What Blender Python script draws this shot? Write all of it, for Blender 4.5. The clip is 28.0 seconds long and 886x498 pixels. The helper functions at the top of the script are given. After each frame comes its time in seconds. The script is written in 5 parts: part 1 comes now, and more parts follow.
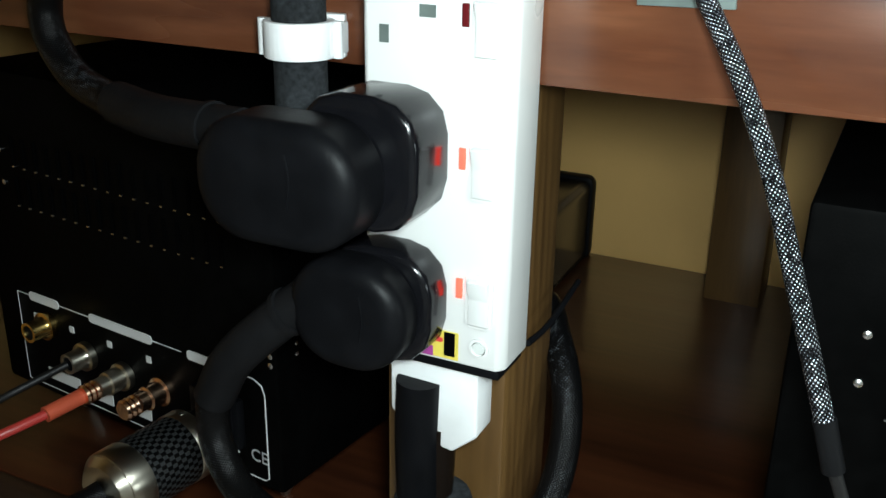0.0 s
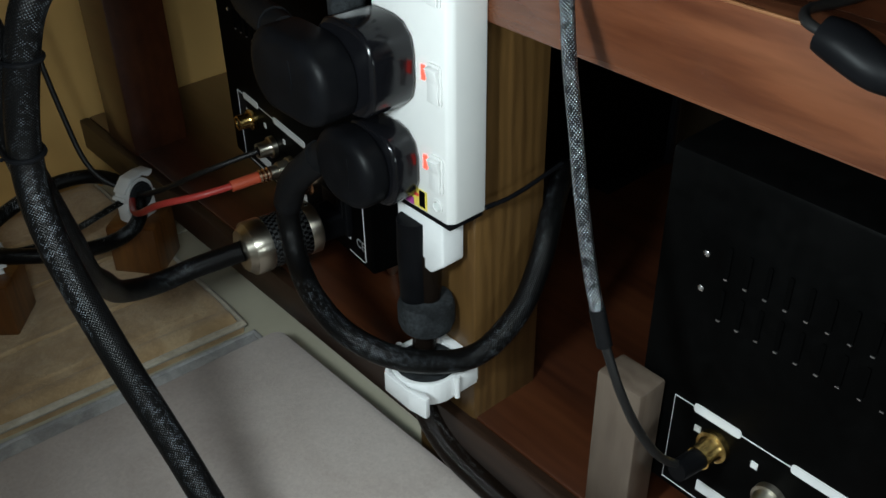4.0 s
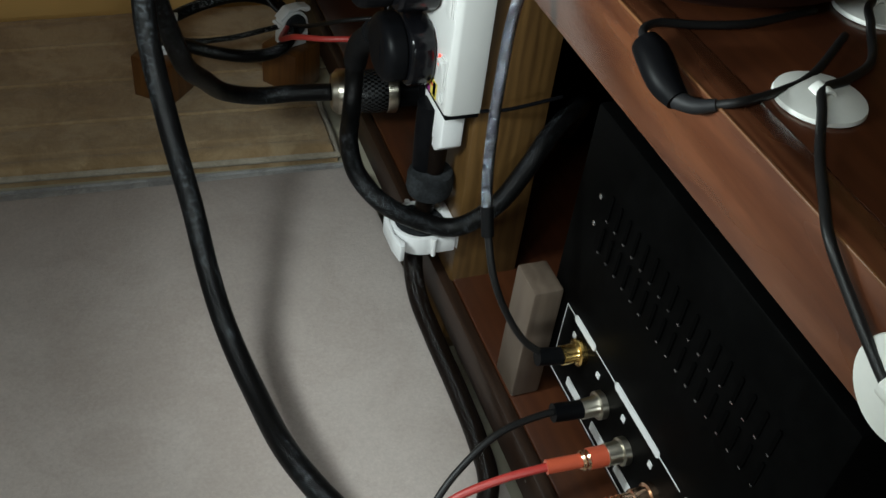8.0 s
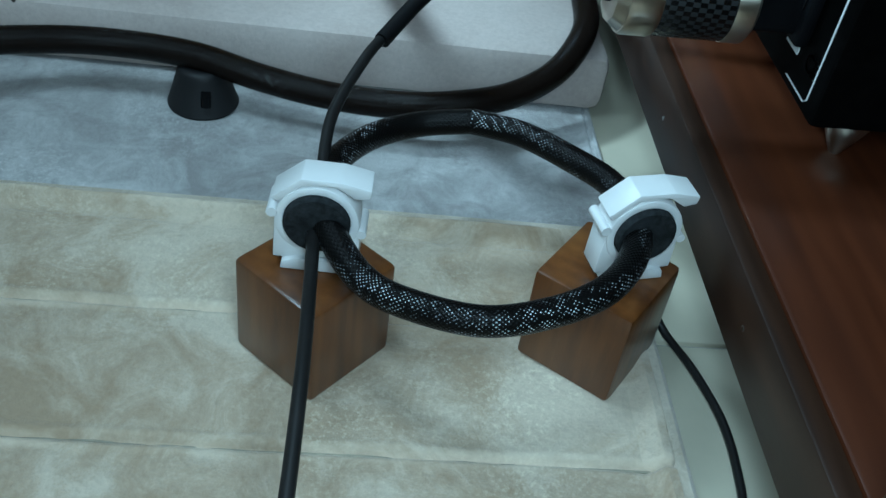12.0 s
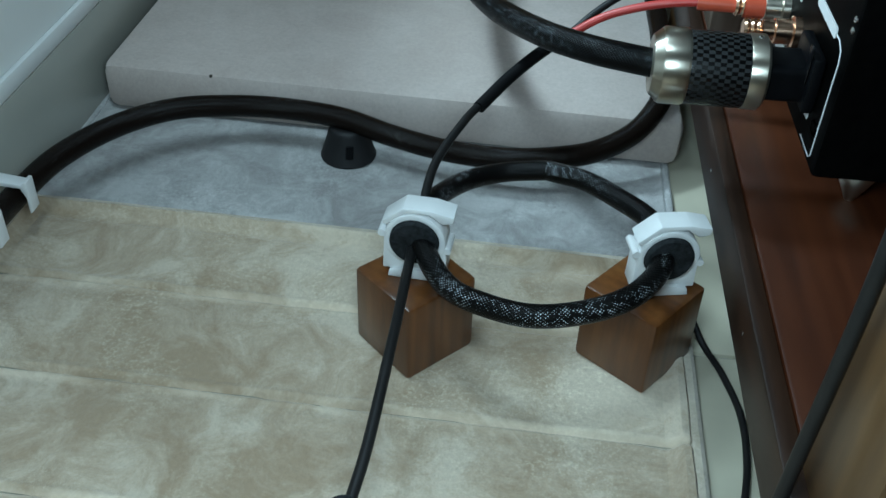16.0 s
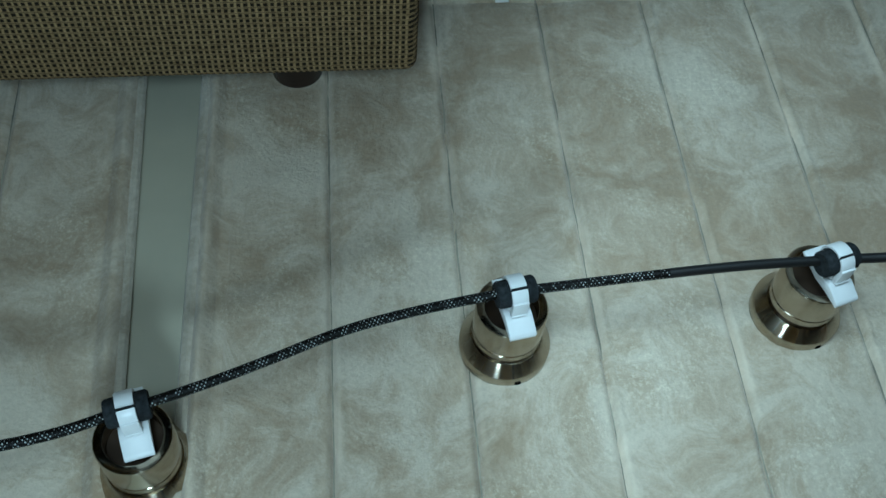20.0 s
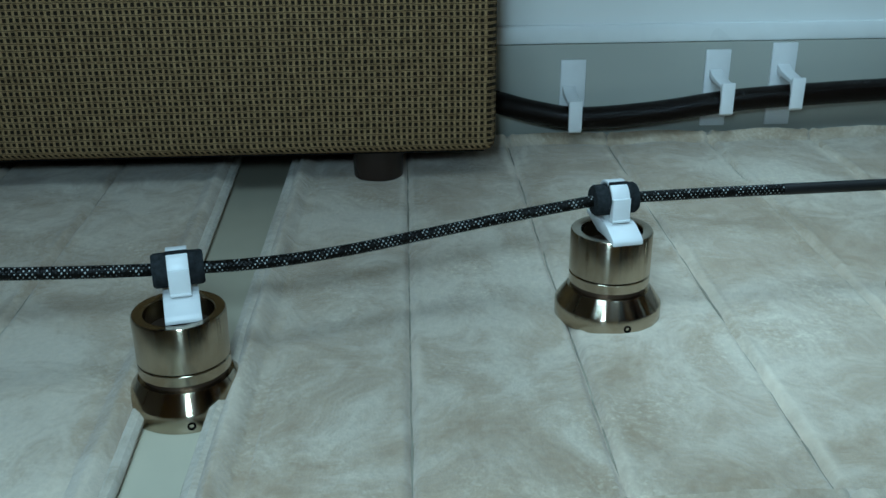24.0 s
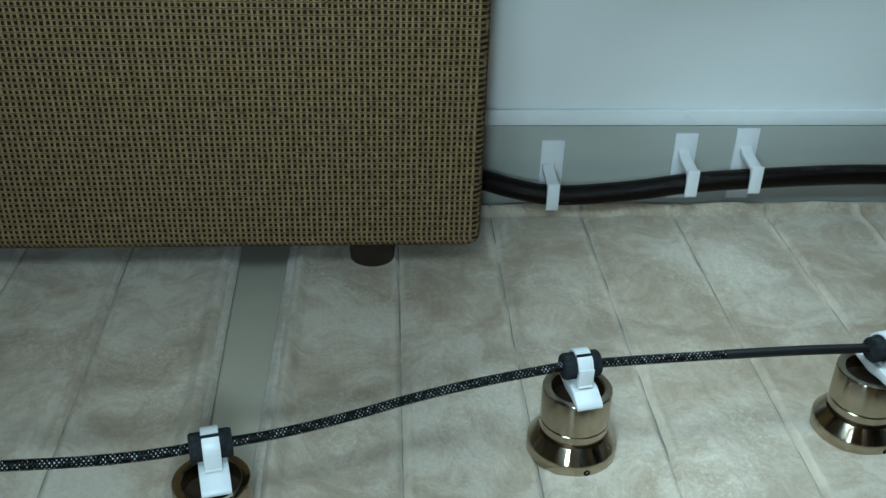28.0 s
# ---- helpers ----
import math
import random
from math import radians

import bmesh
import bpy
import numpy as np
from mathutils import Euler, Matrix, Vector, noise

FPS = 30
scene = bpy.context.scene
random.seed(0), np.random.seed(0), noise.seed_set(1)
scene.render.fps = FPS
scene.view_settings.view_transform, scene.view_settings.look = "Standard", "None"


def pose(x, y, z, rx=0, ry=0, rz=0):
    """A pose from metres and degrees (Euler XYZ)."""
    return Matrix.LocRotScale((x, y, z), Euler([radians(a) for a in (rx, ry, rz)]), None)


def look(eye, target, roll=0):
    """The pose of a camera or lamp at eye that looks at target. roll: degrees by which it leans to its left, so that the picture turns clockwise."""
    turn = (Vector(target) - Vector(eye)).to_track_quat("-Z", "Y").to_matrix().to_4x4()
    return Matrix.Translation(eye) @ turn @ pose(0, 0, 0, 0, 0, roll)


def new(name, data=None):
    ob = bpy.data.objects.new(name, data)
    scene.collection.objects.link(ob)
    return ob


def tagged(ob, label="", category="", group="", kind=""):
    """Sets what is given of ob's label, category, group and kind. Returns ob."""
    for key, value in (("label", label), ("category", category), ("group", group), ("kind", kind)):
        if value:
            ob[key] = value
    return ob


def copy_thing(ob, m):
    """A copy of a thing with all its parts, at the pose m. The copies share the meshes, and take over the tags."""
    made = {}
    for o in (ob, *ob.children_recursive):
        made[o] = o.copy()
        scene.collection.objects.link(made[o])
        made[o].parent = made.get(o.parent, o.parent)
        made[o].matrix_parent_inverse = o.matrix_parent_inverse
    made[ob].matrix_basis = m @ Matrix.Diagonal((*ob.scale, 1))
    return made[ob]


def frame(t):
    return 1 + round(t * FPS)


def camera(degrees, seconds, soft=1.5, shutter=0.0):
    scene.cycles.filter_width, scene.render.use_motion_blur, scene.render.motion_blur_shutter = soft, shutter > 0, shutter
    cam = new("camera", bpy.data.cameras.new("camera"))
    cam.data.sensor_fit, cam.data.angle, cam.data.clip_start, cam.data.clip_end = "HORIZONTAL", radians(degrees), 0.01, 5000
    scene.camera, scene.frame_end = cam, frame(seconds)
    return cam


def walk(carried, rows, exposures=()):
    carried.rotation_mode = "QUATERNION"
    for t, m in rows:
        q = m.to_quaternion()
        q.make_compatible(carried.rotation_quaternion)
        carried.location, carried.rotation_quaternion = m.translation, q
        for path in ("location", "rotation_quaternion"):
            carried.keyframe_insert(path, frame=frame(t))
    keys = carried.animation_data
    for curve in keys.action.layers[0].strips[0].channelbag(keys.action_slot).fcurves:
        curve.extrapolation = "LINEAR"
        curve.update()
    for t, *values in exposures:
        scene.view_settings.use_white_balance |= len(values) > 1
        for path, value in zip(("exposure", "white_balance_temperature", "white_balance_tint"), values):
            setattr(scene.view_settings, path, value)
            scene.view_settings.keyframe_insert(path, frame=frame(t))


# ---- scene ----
# One drawing unit is S metres: the walnut blocks are about 5.3 cm across.
S = 0.80
cam = camera(49.2, 28.0, 1.5, 0.0)
PATH = [
    (0, (-0.2432, 0.3747, 0.6331), (1.4379, 1.1803, -0.0913), 1.02),
    (0.5, (-0.2332, 0.3660, 0.6430), (1.4369, 1.1868, -0.0898), 0.44),
    (1, (-0.2007, 0.3540, 0.6614), (1.4098, 1.2529, -0.1121), -0.97),
    (1.5, (-0.2204, 0.3354, 0.6920), (1.2624, 1.3703, -0.1626), -2.00),
    (2, (-0.2339, 0.2824, 0.7364), (1.1464, 1.3546, -0.2357), -3.03),
    (2.5, (-0.2427, 0.2236, 0.7551), (1.0799, 1.3496, -0.2364), -3.89),
    (3, (-0.2347, 0.1502, 0.7396), (1.0326, 1.3536, -0.2329), -2.04),
    (4, (-0.2081, 0.0754, 0.7890), (0.8662, 1.3192, -0.3508), -0.93),
    (4.5, (-0.1908, 0.0444, 0.8187), (0.8097, 1.2876, -0.3869), 0.28),
    (6.5, (-0.1382, 0.0256, 0.9376), (0.6272, 1.3068, -0.3938), 1.77),
    (7, (-0.1189, 0.0006, 0.9337), (0.6316, 1.2681, -0.4191), 3.75),
    (7.5, (-0.1184, -0.0887, 0.9596), (0.5744, 1.1643, -0.4368), 6.34),
    (8, (-0.1003, -0.1757, 0.9076), (0.5166, 1.1786, -0.4286), 7.96),
    (8.5, (-0.0898, -0.2681, 0.8136), (0.4472, 1.1971, -0.4373), 11.20),
    (9, (-0.0705, -0.3390, 0.6401), (0.3802, 1.2259, -0.5210), 13.09),
    (9.5, (-0.0437, -0.3779, 0.5436), (0.2999, 1.1559, -0.6931), 12.36),
    (10, (-0.0113, -0.3931, 0.4652), (0.3327, 1.0536, -0.8722), 13.09),
    (10.5, (0.0110, -0.4047, 0.4142), (0.3183, 1.0831, -0.8865), 11.94),
    (11, (0.0132, -0.4140, 0.4242), (0.2826, 1.0901, -0.8662), 10.60),
    (11.5, (0.0188, -0.4255, 0.4419), (0.2588, 1.0843, -0.8476), 9.42),
    (12, (0.0146, -0.4190, 0.4653), (0.2291, 1.0793, -0.8420), 8.86),
    (12.5, (0.0167, -0.4138, 0.5093), (0.1973, 1.0337, -0.8590), 7.25),
    (14.5, (0.0594, -0.4757, 0.5476), (0.0728, 1.0719, -0.7192), 3.00),
    (15, (0.0591, -0.5012, 0.5536), (0.0436, 1.0560, -0.7013), 2.96),
    (15.5, (0.0594, -0.5249, 0.5608), (-0.0026, 1.0352, -0.6892), 2.80),
    (16, (0.0732, -0.5715, 0.5604), (-0.0647, 0.9946, -0.6758), 2.24),
    (16.5, (0.1123, -0.5808, 0.5538), (-0.3872, 0.9200, -0.6702), 0.39),
    (17, (0.1482, -0.5671, 0.5775), (-0.5709, 0.7982, -0.6949), 0.81),
    (17.5, (0.1564, -0.5955, 0.6218), (-0.7055, 0.5047, -0.8089), 6.46),
    (18, (0.1828, -0.5977, 0.6522), (-0.7332, 0.1427, -0.9642), 10.24),
    (18.5, (0.2323, -0.6051, 0.6575), (-0.7313, -0.0985, -1.0202), 10.85),
    (19, (0.2523, -0.5958, 0.6801), (-0.7217, -0.2301, -1.0280), 9.86),
    (19.5, (0.2783, -0.5932, 0.6950), (-0.6929, -0.3666, -1.0387), 7.19),
    (20, (0.3430, -0.5878, 0.6575), (-0.7568, -0.3963, -1.0020), 5.62),
    (20.5, (0.4057, -0.5890, 0.5971), (-0.9447, -0.4077, -0.8670), 4.22),
    (21, (0.4579, -0.6028, 0.5141), (-1.0554, -0.4279, -0.7818), 3.56),
    (21.5, (0.4802, -0.6018, 0.4210), (-1.1647, -0.4592, -0.7077), 2.16),
    (22, (0.4976, -0.5891, 0.3535), (-1.2428, -0.4794, -0.6256), 0.55),
    (22.5, (0.5162, -0.6039, 0.3135), (-1.2813, -0.5291, -0.5604), -0.30),
    (24.5, (0.5728, -0.6110, 0.2942), (-1.2690, -0.5162, -0.4795), -0.31),
    (25, (0.5507, -0.6133, 0.2889), (-1.2874, -0.5147, -0.4932), 0.38),
    (25.5, (0.5385, -0.6157, 0.2951), (-1.2922, -0.5331, -0.5058), 0.78),
    (26, (0.5336, -0.6118, 0.3063), (-1.2977, -0.5303, -0.4936), 0.67),
    (26.5, (0.5257, -0.6054, 0.3177), (-1.3024, -0.4700, -0.4822), 0.98),
    (27, (0.5231, -0.6030, 0.3461), (-1.2890, -0.4536, -0.4869), 0.99),
    (27.5, (0.5442, -0.6066, 0.3978), (-1.2626, -0.4721, -0.4492), 1.00),
    (28, (0.5651, -0.6224, 0.5139), (-1.1603, -0.4870, -0.4885), 1.72),
]
EXPOSURES = [
    (0.0, 0.44, 6400, 13), (1.0, 0.38, 6450, 14), (2.0, 0.18, 6400, 15), (3.0, -0.12, 6300, 15), (4.0, -0.08, 6350, 15), (7.0, -0.05, 6500, 16), (8.0, -0.18, 6600, 15),
    (9.5, 0.08, 5500, 5), (10.5, 0.33, 4900, 0), (12.0, 0.31, 4900, -1), (15.0, 0.30, 5300, 3), (16.0, 0.22, 5300, 3), (17.0, -0.02, 5050, 1), (18.0, -0.12, 5000, 0), (19.0, -0.20, 5000, 0),
    (20.0, -0.22, 5000, -2), (21.0, -0.20, 4950, -1), (22.0, -0.22, 4850, -2), (25.0, -0.24, 4850, -1), (27.0, -0.16, 5050, 0), (28.0, -0.03, 5250, 2)]
walk(cam, [(t, look(Vector(eye) * S, Vector(target) * S, roll)) for t, eye, target, roll in PATH], EXPOSURES)

# ---------------------------------------------------------------- light and world
# The place is lit by a small white torch held beside the lens along the walk; fixed small torches stand beside the path for it.
def torch(name, loc, aim, watts, cone, size=0.030, colour=(0.84, 1.0, 0.98), blend=0.7):
    d = bpy.data.lights.new(name, "SPOT")
    d.energy, d.shadow_soft_size, d.color = watts, size * S, colour
    d.spot_size, d.spot_blend = radians(cone), blend
    ob = new(name, d)
    ob.matrix_basis = look(Vector(loc) * S, Vector(aim) * S)
    return ob


torch("torch_lamp", (-0.228, 0.352, 0.660), (0.42, 0.52, 0.34), 9.4, 118, 0.036, blend=0.85)
torch("torch_lamp", (-0.225, 0.115, 0.775), (0.16, 0.56, 0.26), 3.2, 122, 0.060, blend=0.6)
torch("torch_lamp", (-0.130, -0.060, 0.965), (0.00, 0.42, 0.15), 3.1, 120, 0.070, blend=0.6)
torch("torch_lamp", (0.060, -0.385, 0.485), (0.02, -0.02, 0.03), 4.0, 126, 0.080, blend=0.6)
torch("torch_lamp", (0.530, -0.655, 0.375), (-0.20, -0.74, 0.04), 4.9, 100, 0.040, blend=0.7)
torch("torch_lamp", (0.300, -0.700, 0.700), (-0.12, -0.82, 0.02), 4.5, 104, 0.110, blend=0.6)

world = bpy.data.worlds.new("room_air")
world.use_nodes = True
scene.world = world
world.node_tree.nodes["Background"].inputs[0].default_value = (1.0, 0.88, 0.70, 1)
world.node_tree.nodes["Background"].inputs[1].default_value = 0.035

# ---------------------------------------------------------------- materials
def nodes_of(name):
    m = bpy.data.materials.new(name)
    m.use_nodes = True
    nt = m.node_tree
    return m, nt, nt.nodes["Principled BSDF"]


def coords(nt, stretch=(1, 1, 1), uv=False):
    tc = nt.nodes.new("ShaderNodeTexCoord")
    mp = nt.nodes.new("ShaderNodeMapping")
    mp.inputs["Scale"].default_value = stretch
    nt.links.new(tc.outputs["UV" if uv else "Object"], mp.inputs["Vector"])
    return mp.outputs["Vector"]


def noise_tex(nt, vec, scale, detail=4.0, rough=0.55):
    n = nt.nodes.new("ShaderNodeTexNoise")
    n.inputs["Scale"].default_value = scale
    n.inputs["Detail"].default_value = detail
    n.inputs["Roughness"].default_value = rough
    nt.links.new(vec, n.inputs["Vector"])
    return n.outputs["Fac"]


def ramp(nt, fac, stops):
    r = nt.nodes.new("ShaderNodeValToRGB")
    while len(r.color_ramp.elements) < len(stops):
        r.color_ramp.elements.new(0.5)
    for e, (p, c) in zip(r.color_ramp.elements, stops):
        e.position = p
        e.color = (*c, 1) if len(c) == 3 else c
    nt.links.new(fac, r.inputs["Fac"])
    return r.outputs["Color"]


def mix(nt, fac, a, b, how="MIX"):
    m = nt.nodes.new("ShaderNodeMixRGB")
    m.blend_type = how
    for s, v in ((0, fac), (1, a), (2, b)):
        if isinstance(v, (int, float)):
            m.inputs[s].default_value = v
        elif isinstance(v, tuple):
            m.inputs[s].default_value = (*v, 1)
        else:
            nt.links.new(v, m.inputs[s])
    return m.outputs["Color"]


def math_node(nt, op, a, b=None):
    m = nt.nodes.new("ShaderNodeMath")
    m.operation = op
    for s, v in ((0, a), (1, b)):
        if v is None:
            continue
        if isinstance(v, (int, float)):
            m.inputs[s].default_value = v
        else:
            nt.links.new(v, m.inputs[s])
    return m.outputs[0]


def bump(nt, bsdf, height, strength, dist):
    b = nt.nodes.new("ShaderNodeBump")
    b.inputs["Strength"].default_value = strength
    b.inputs["Distance"].default_value = dist
    nt.links.new(height, b.inputs["Height"])
    nt.links.new(b.outputs["Normal"], bsdf.inputs["Normal"])


def plain(name, colour, rough=0.5, metal=0.0, var=0.12, scale=60.0, relief=0.15, spec=0.5, coat=0.0):
    """A painted, moulded or metal surface with slight blotches, uneven gloss and fine relief."""
    m, nt, p = nodes_of(name)
    v = coords(nt)
    f = noise_tex(nt, v, scale, 6.0)
    g = noise_tex(nt, v, scale * 0.13, 3.0)
    both = math_node(nt, "MULTIPLY", f, g)
    lo = tuple(c * (1 - var) for c in colour)
    hi = tuple(min(1.0, c * (1 + var)) for c in colour)
    nt.links.new(ramp(nt, both, [(0.12, lo), (0.4, hi)]), p.inputs["Base Color"])
    r = math_node(nt, "ADD", math_node(nt, "MULTIPLY", g, 0.25), max(0.02, rough - 0.12))
    nt.links.new(r, p.inputs["Roughness"])
    p.inputs["Metallic"].default_value = metal
    p.inputs["Specular IOR Level"].default_value = spec
    p.inputs["Coat Weight"].default_value = coat
    if relief:
        bump(nt, p, noise_tex(nt, v, scale * 6, 2.0), relief, 0.0006)
    return m


def wood(name, dark, mid, light, stretch, rough=0.38, coat=0.15, grain=26.0, rings=0.45):
    m, nt, p = nodes_of(name)
    v = coords(nt, stretch)
    warp = noise_tex(nt, v, 2.2, 3.0)
    big = noise_tex(nt, v, grain * 0.25, 5.0, 0.6)
    fine = noise_tex(nt, v, grain * 2.2, 6.0, 0.7)
    w = nt.nodes.new("ShaderNodeTexWave")
    w.inputs["Scale"].default_value = grain * 0.22
    w.inputs["Distortion"].default_value = 7.0
    w.inputs["Detail"].default_value = 4.0
    w.inputs["Detail Scale"].default_value = 1.6
    nt.links.new(v, w.inputs["Vector"])
    base = ramp(nt, big, [(0.28, dark), (0.5, mid), (0.74, light)])
    col = mix(nt, rings, base, ramp(nt, w.outputs["Fac"], [(0.1, dark), (0.9, light)]))
    col = mix(nt, 0.35, col, ramp(nt, fine, [(0.35, dark), (0.62, mid)]), "MULTIPLY")
    col = mix(nt, 0.6, col, mix(nt, 0.5, base, col))
    nt.links.new(col, p.inputs["Base Color"])
    nt.links.new(math_node(nt, "ADD", math_node(nt, "MULTIPLY", warp, 0.3), rough - 0.15), p.inputs["Roughness"])
    p.inputs["Coat Weight"].default_value = coat
    p.inputs["Coat Roughness"].default_value = 0.25
    bump(nt, p, fine, 0.12, 0.0006)
    return m


def plush(name, low, mid, high, scale=7.0, sheen=0.35, streak=0.5, fuzz=0.35, relief=0.5, seams=None):
    """Short velvety pile, brushed into lighter and darker patches, with pale fuzz and a few dark specks."""
    m, nt, p = nodes_of(name)
    v = coords(nt)
    warp = nt.nodes.new("ShaderNodeTexNoise")
    warp.inputs["Scale"].default_value = scale * 1.3
    nt.links.new(v, warp.inputs["Vector"])
    vv = mix(nt, 0.12, v, warp.outputs["Color"], "ADD")
    patch = noise_tex(nt, vv, scale, 3.0, 0.55)
    swirl = noise_tex(nt, vv, scale * 3.6, 9.0, 0.74)
    pile = noise_tex(nt, v, 300.0, 5.0, 0.7)
    f = math_node(nt, "ADD", math_node(nt, "MULTIPLY", patch, 1.0 - streak), math_node(nt, "MULTIPLY", swirl, streak))
    col = ramp(nt, f, [(0.41, low), (0.495, mid), (0.575, high)])
    col = mix(nt, 0.24, col, ramp(nt, pile, [(0.3, (0.35, 0.35, 0.35)), (0.7, (1, 1, 1))]), "MULTIPLY")
    where = ramp(nt, noise_tex(nt, v, 13.0, 4.0), [(0.46, (0, 0, 0)), (0.66, (1, 1, 1))])
    tuft = ramp(nt, noise_tex(nt, v, 330.0, 3.0, 0.75), [(0.50, (0, 0, 0)), (0.72, (1, 1, 1))])
    fz = math_node(nt, "MULTIPLY", math_node(nt, "MULTIPLY", where, tuft), fuzz)
    col = mix(nt, fz, col, tuple(min(1.0, c * 1.7) for c in high))
    if seams:
        # light caught by the raised pile along each sewn channel, painted as paler colour
        sp = nt.nodes.new("ShaderNodeSeparateXYZ")
        nt.links.new(v, sp.inputs[0])
        row = math_node(nt, "ADD", math_node(nt, "MULTIPLY", sp.outputs[1], math_node(nt, "ADD", math_node(nt, "MULTIPLY", sp.outputs[1], seams[2]), seams[1])), seams[0] + 0.5)
        off = math_node(nt, "ABSOLUTE", math_node(nt, "SUBTRACT", math_node(nt, "FRACT", row), 0.5))
        ragged = math_node(nt, "ADD", off, math_node(nt, "MULTIPLY", math_node(nt, "SUBTRACT", noise_tex(nt, v, 70.0, 4.0), 0.5), 0.10))
        near = ramp(nt, ragged, [(0.015, (1, 1, 1)), (0.075, (0, 0, 0))])
        some = ramp(nt, noise_tex(nt, v, 16.0, 3.0), [(0.40, (0, 0, 0)), (0.60, (1, 1, 1))])
        col = mix(nt, math_node(nt, "MULTIPLY", math_node(nt, "MULTIPLY", near, some), 0.55), col, tuple(min(1.0, c * 1.25) for c in high))
    vo = nt.nodes.new("ShaderNodeTexVoronoi")
    vo.inputs["Scale"].default_value = 11.0
    nt.links.new(v, vo.inputs["Vector"])
    speck = ramp(nt, vo.outputs["Distance"], [(0.014, (1, 1, 1)), (0.020, (0, 0, 0))])
    col = mix(nt, speck, col, (0.03, 0.025, 0.02))
    nt.links.new(col, p.inputs["Base Color"])
    p.inputs["Roughness"].default_value = 0.95
    p.inputs["Specular IOR Level"].default_value = 0.1
    p.inputs["Sheen Weight"].default_value = sheen
    p.inputs["Sheen Roughness"].default_value = 0.5
    h = math_node(nt, "ADD", math_node(nt, "MULTIPLY", pile, 0.9), math_node(nt, "MULTIPLY", swirl, 0.45))
    bump(nt, p, h, relief, 0.003)
    return m


def braid(name, base, glint, turns=14.0, pitch=260.0, rough=0.32, metal=0.0, cover=0.5, glint_range=(0.47, 0.56), patch=11.0):
    """Woven sleeve: two crossing sets of strands wound round the tube; UV is (round, along in metres). Its colour
    carries painted glint dots.
    """
    m, nt, p = nodes_of(name)
    tc = nt.nodes.new("ShaderNodeTexCoord")
    sp = nt.nodes.new("ShaderNodeSeparateXYZ")
    nt.links.new(tc.outputs["UV"], sp.inputs[0])
    u = math_node(nt, "MULTIPLY", sp.outputs[0], turns)
    w = math_node(nt, "MULTIPLY", sp.outputs[1], pitch)
    a = math_node(nt, "SINE", math_node(nt, "MULTIPLY", math_node(nt, "ADD", u, w), math.pi))
    b = math_node(nt, "SINE", math_node(nt, "MULTIPLY", math_node(nt, "SUBTRACT", u, w), math.pi))
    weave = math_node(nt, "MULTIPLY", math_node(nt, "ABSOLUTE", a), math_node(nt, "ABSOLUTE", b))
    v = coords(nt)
    # noise patches in which the painted glints show
    area = ramp(nt, noise_tex(nt, coords(nt, (2.6, patch, 1), uv=True), 1.0, 2.0), [(glint_range[0], (0, 0, 0)), (glint_range[1], (1, 1, 1))])
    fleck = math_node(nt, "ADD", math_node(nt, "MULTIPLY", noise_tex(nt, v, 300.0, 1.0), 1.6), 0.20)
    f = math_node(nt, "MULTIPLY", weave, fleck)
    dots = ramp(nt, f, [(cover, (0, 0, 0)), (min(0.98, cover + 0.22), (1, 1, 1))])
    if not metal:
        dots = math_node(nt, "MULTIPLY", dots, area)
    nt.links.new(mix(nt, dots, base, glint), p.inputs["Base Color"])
    p.inputs["Roughness"].default_value = rough
    p.inputs["Metallic"].default_value = metal
    p.inputs["Specular IOR Level"].default_value = 0.5 if metal else 0.11
    bump(nt, p, weave, 0.7 if metal else 0.3, 0.0008)
    return m


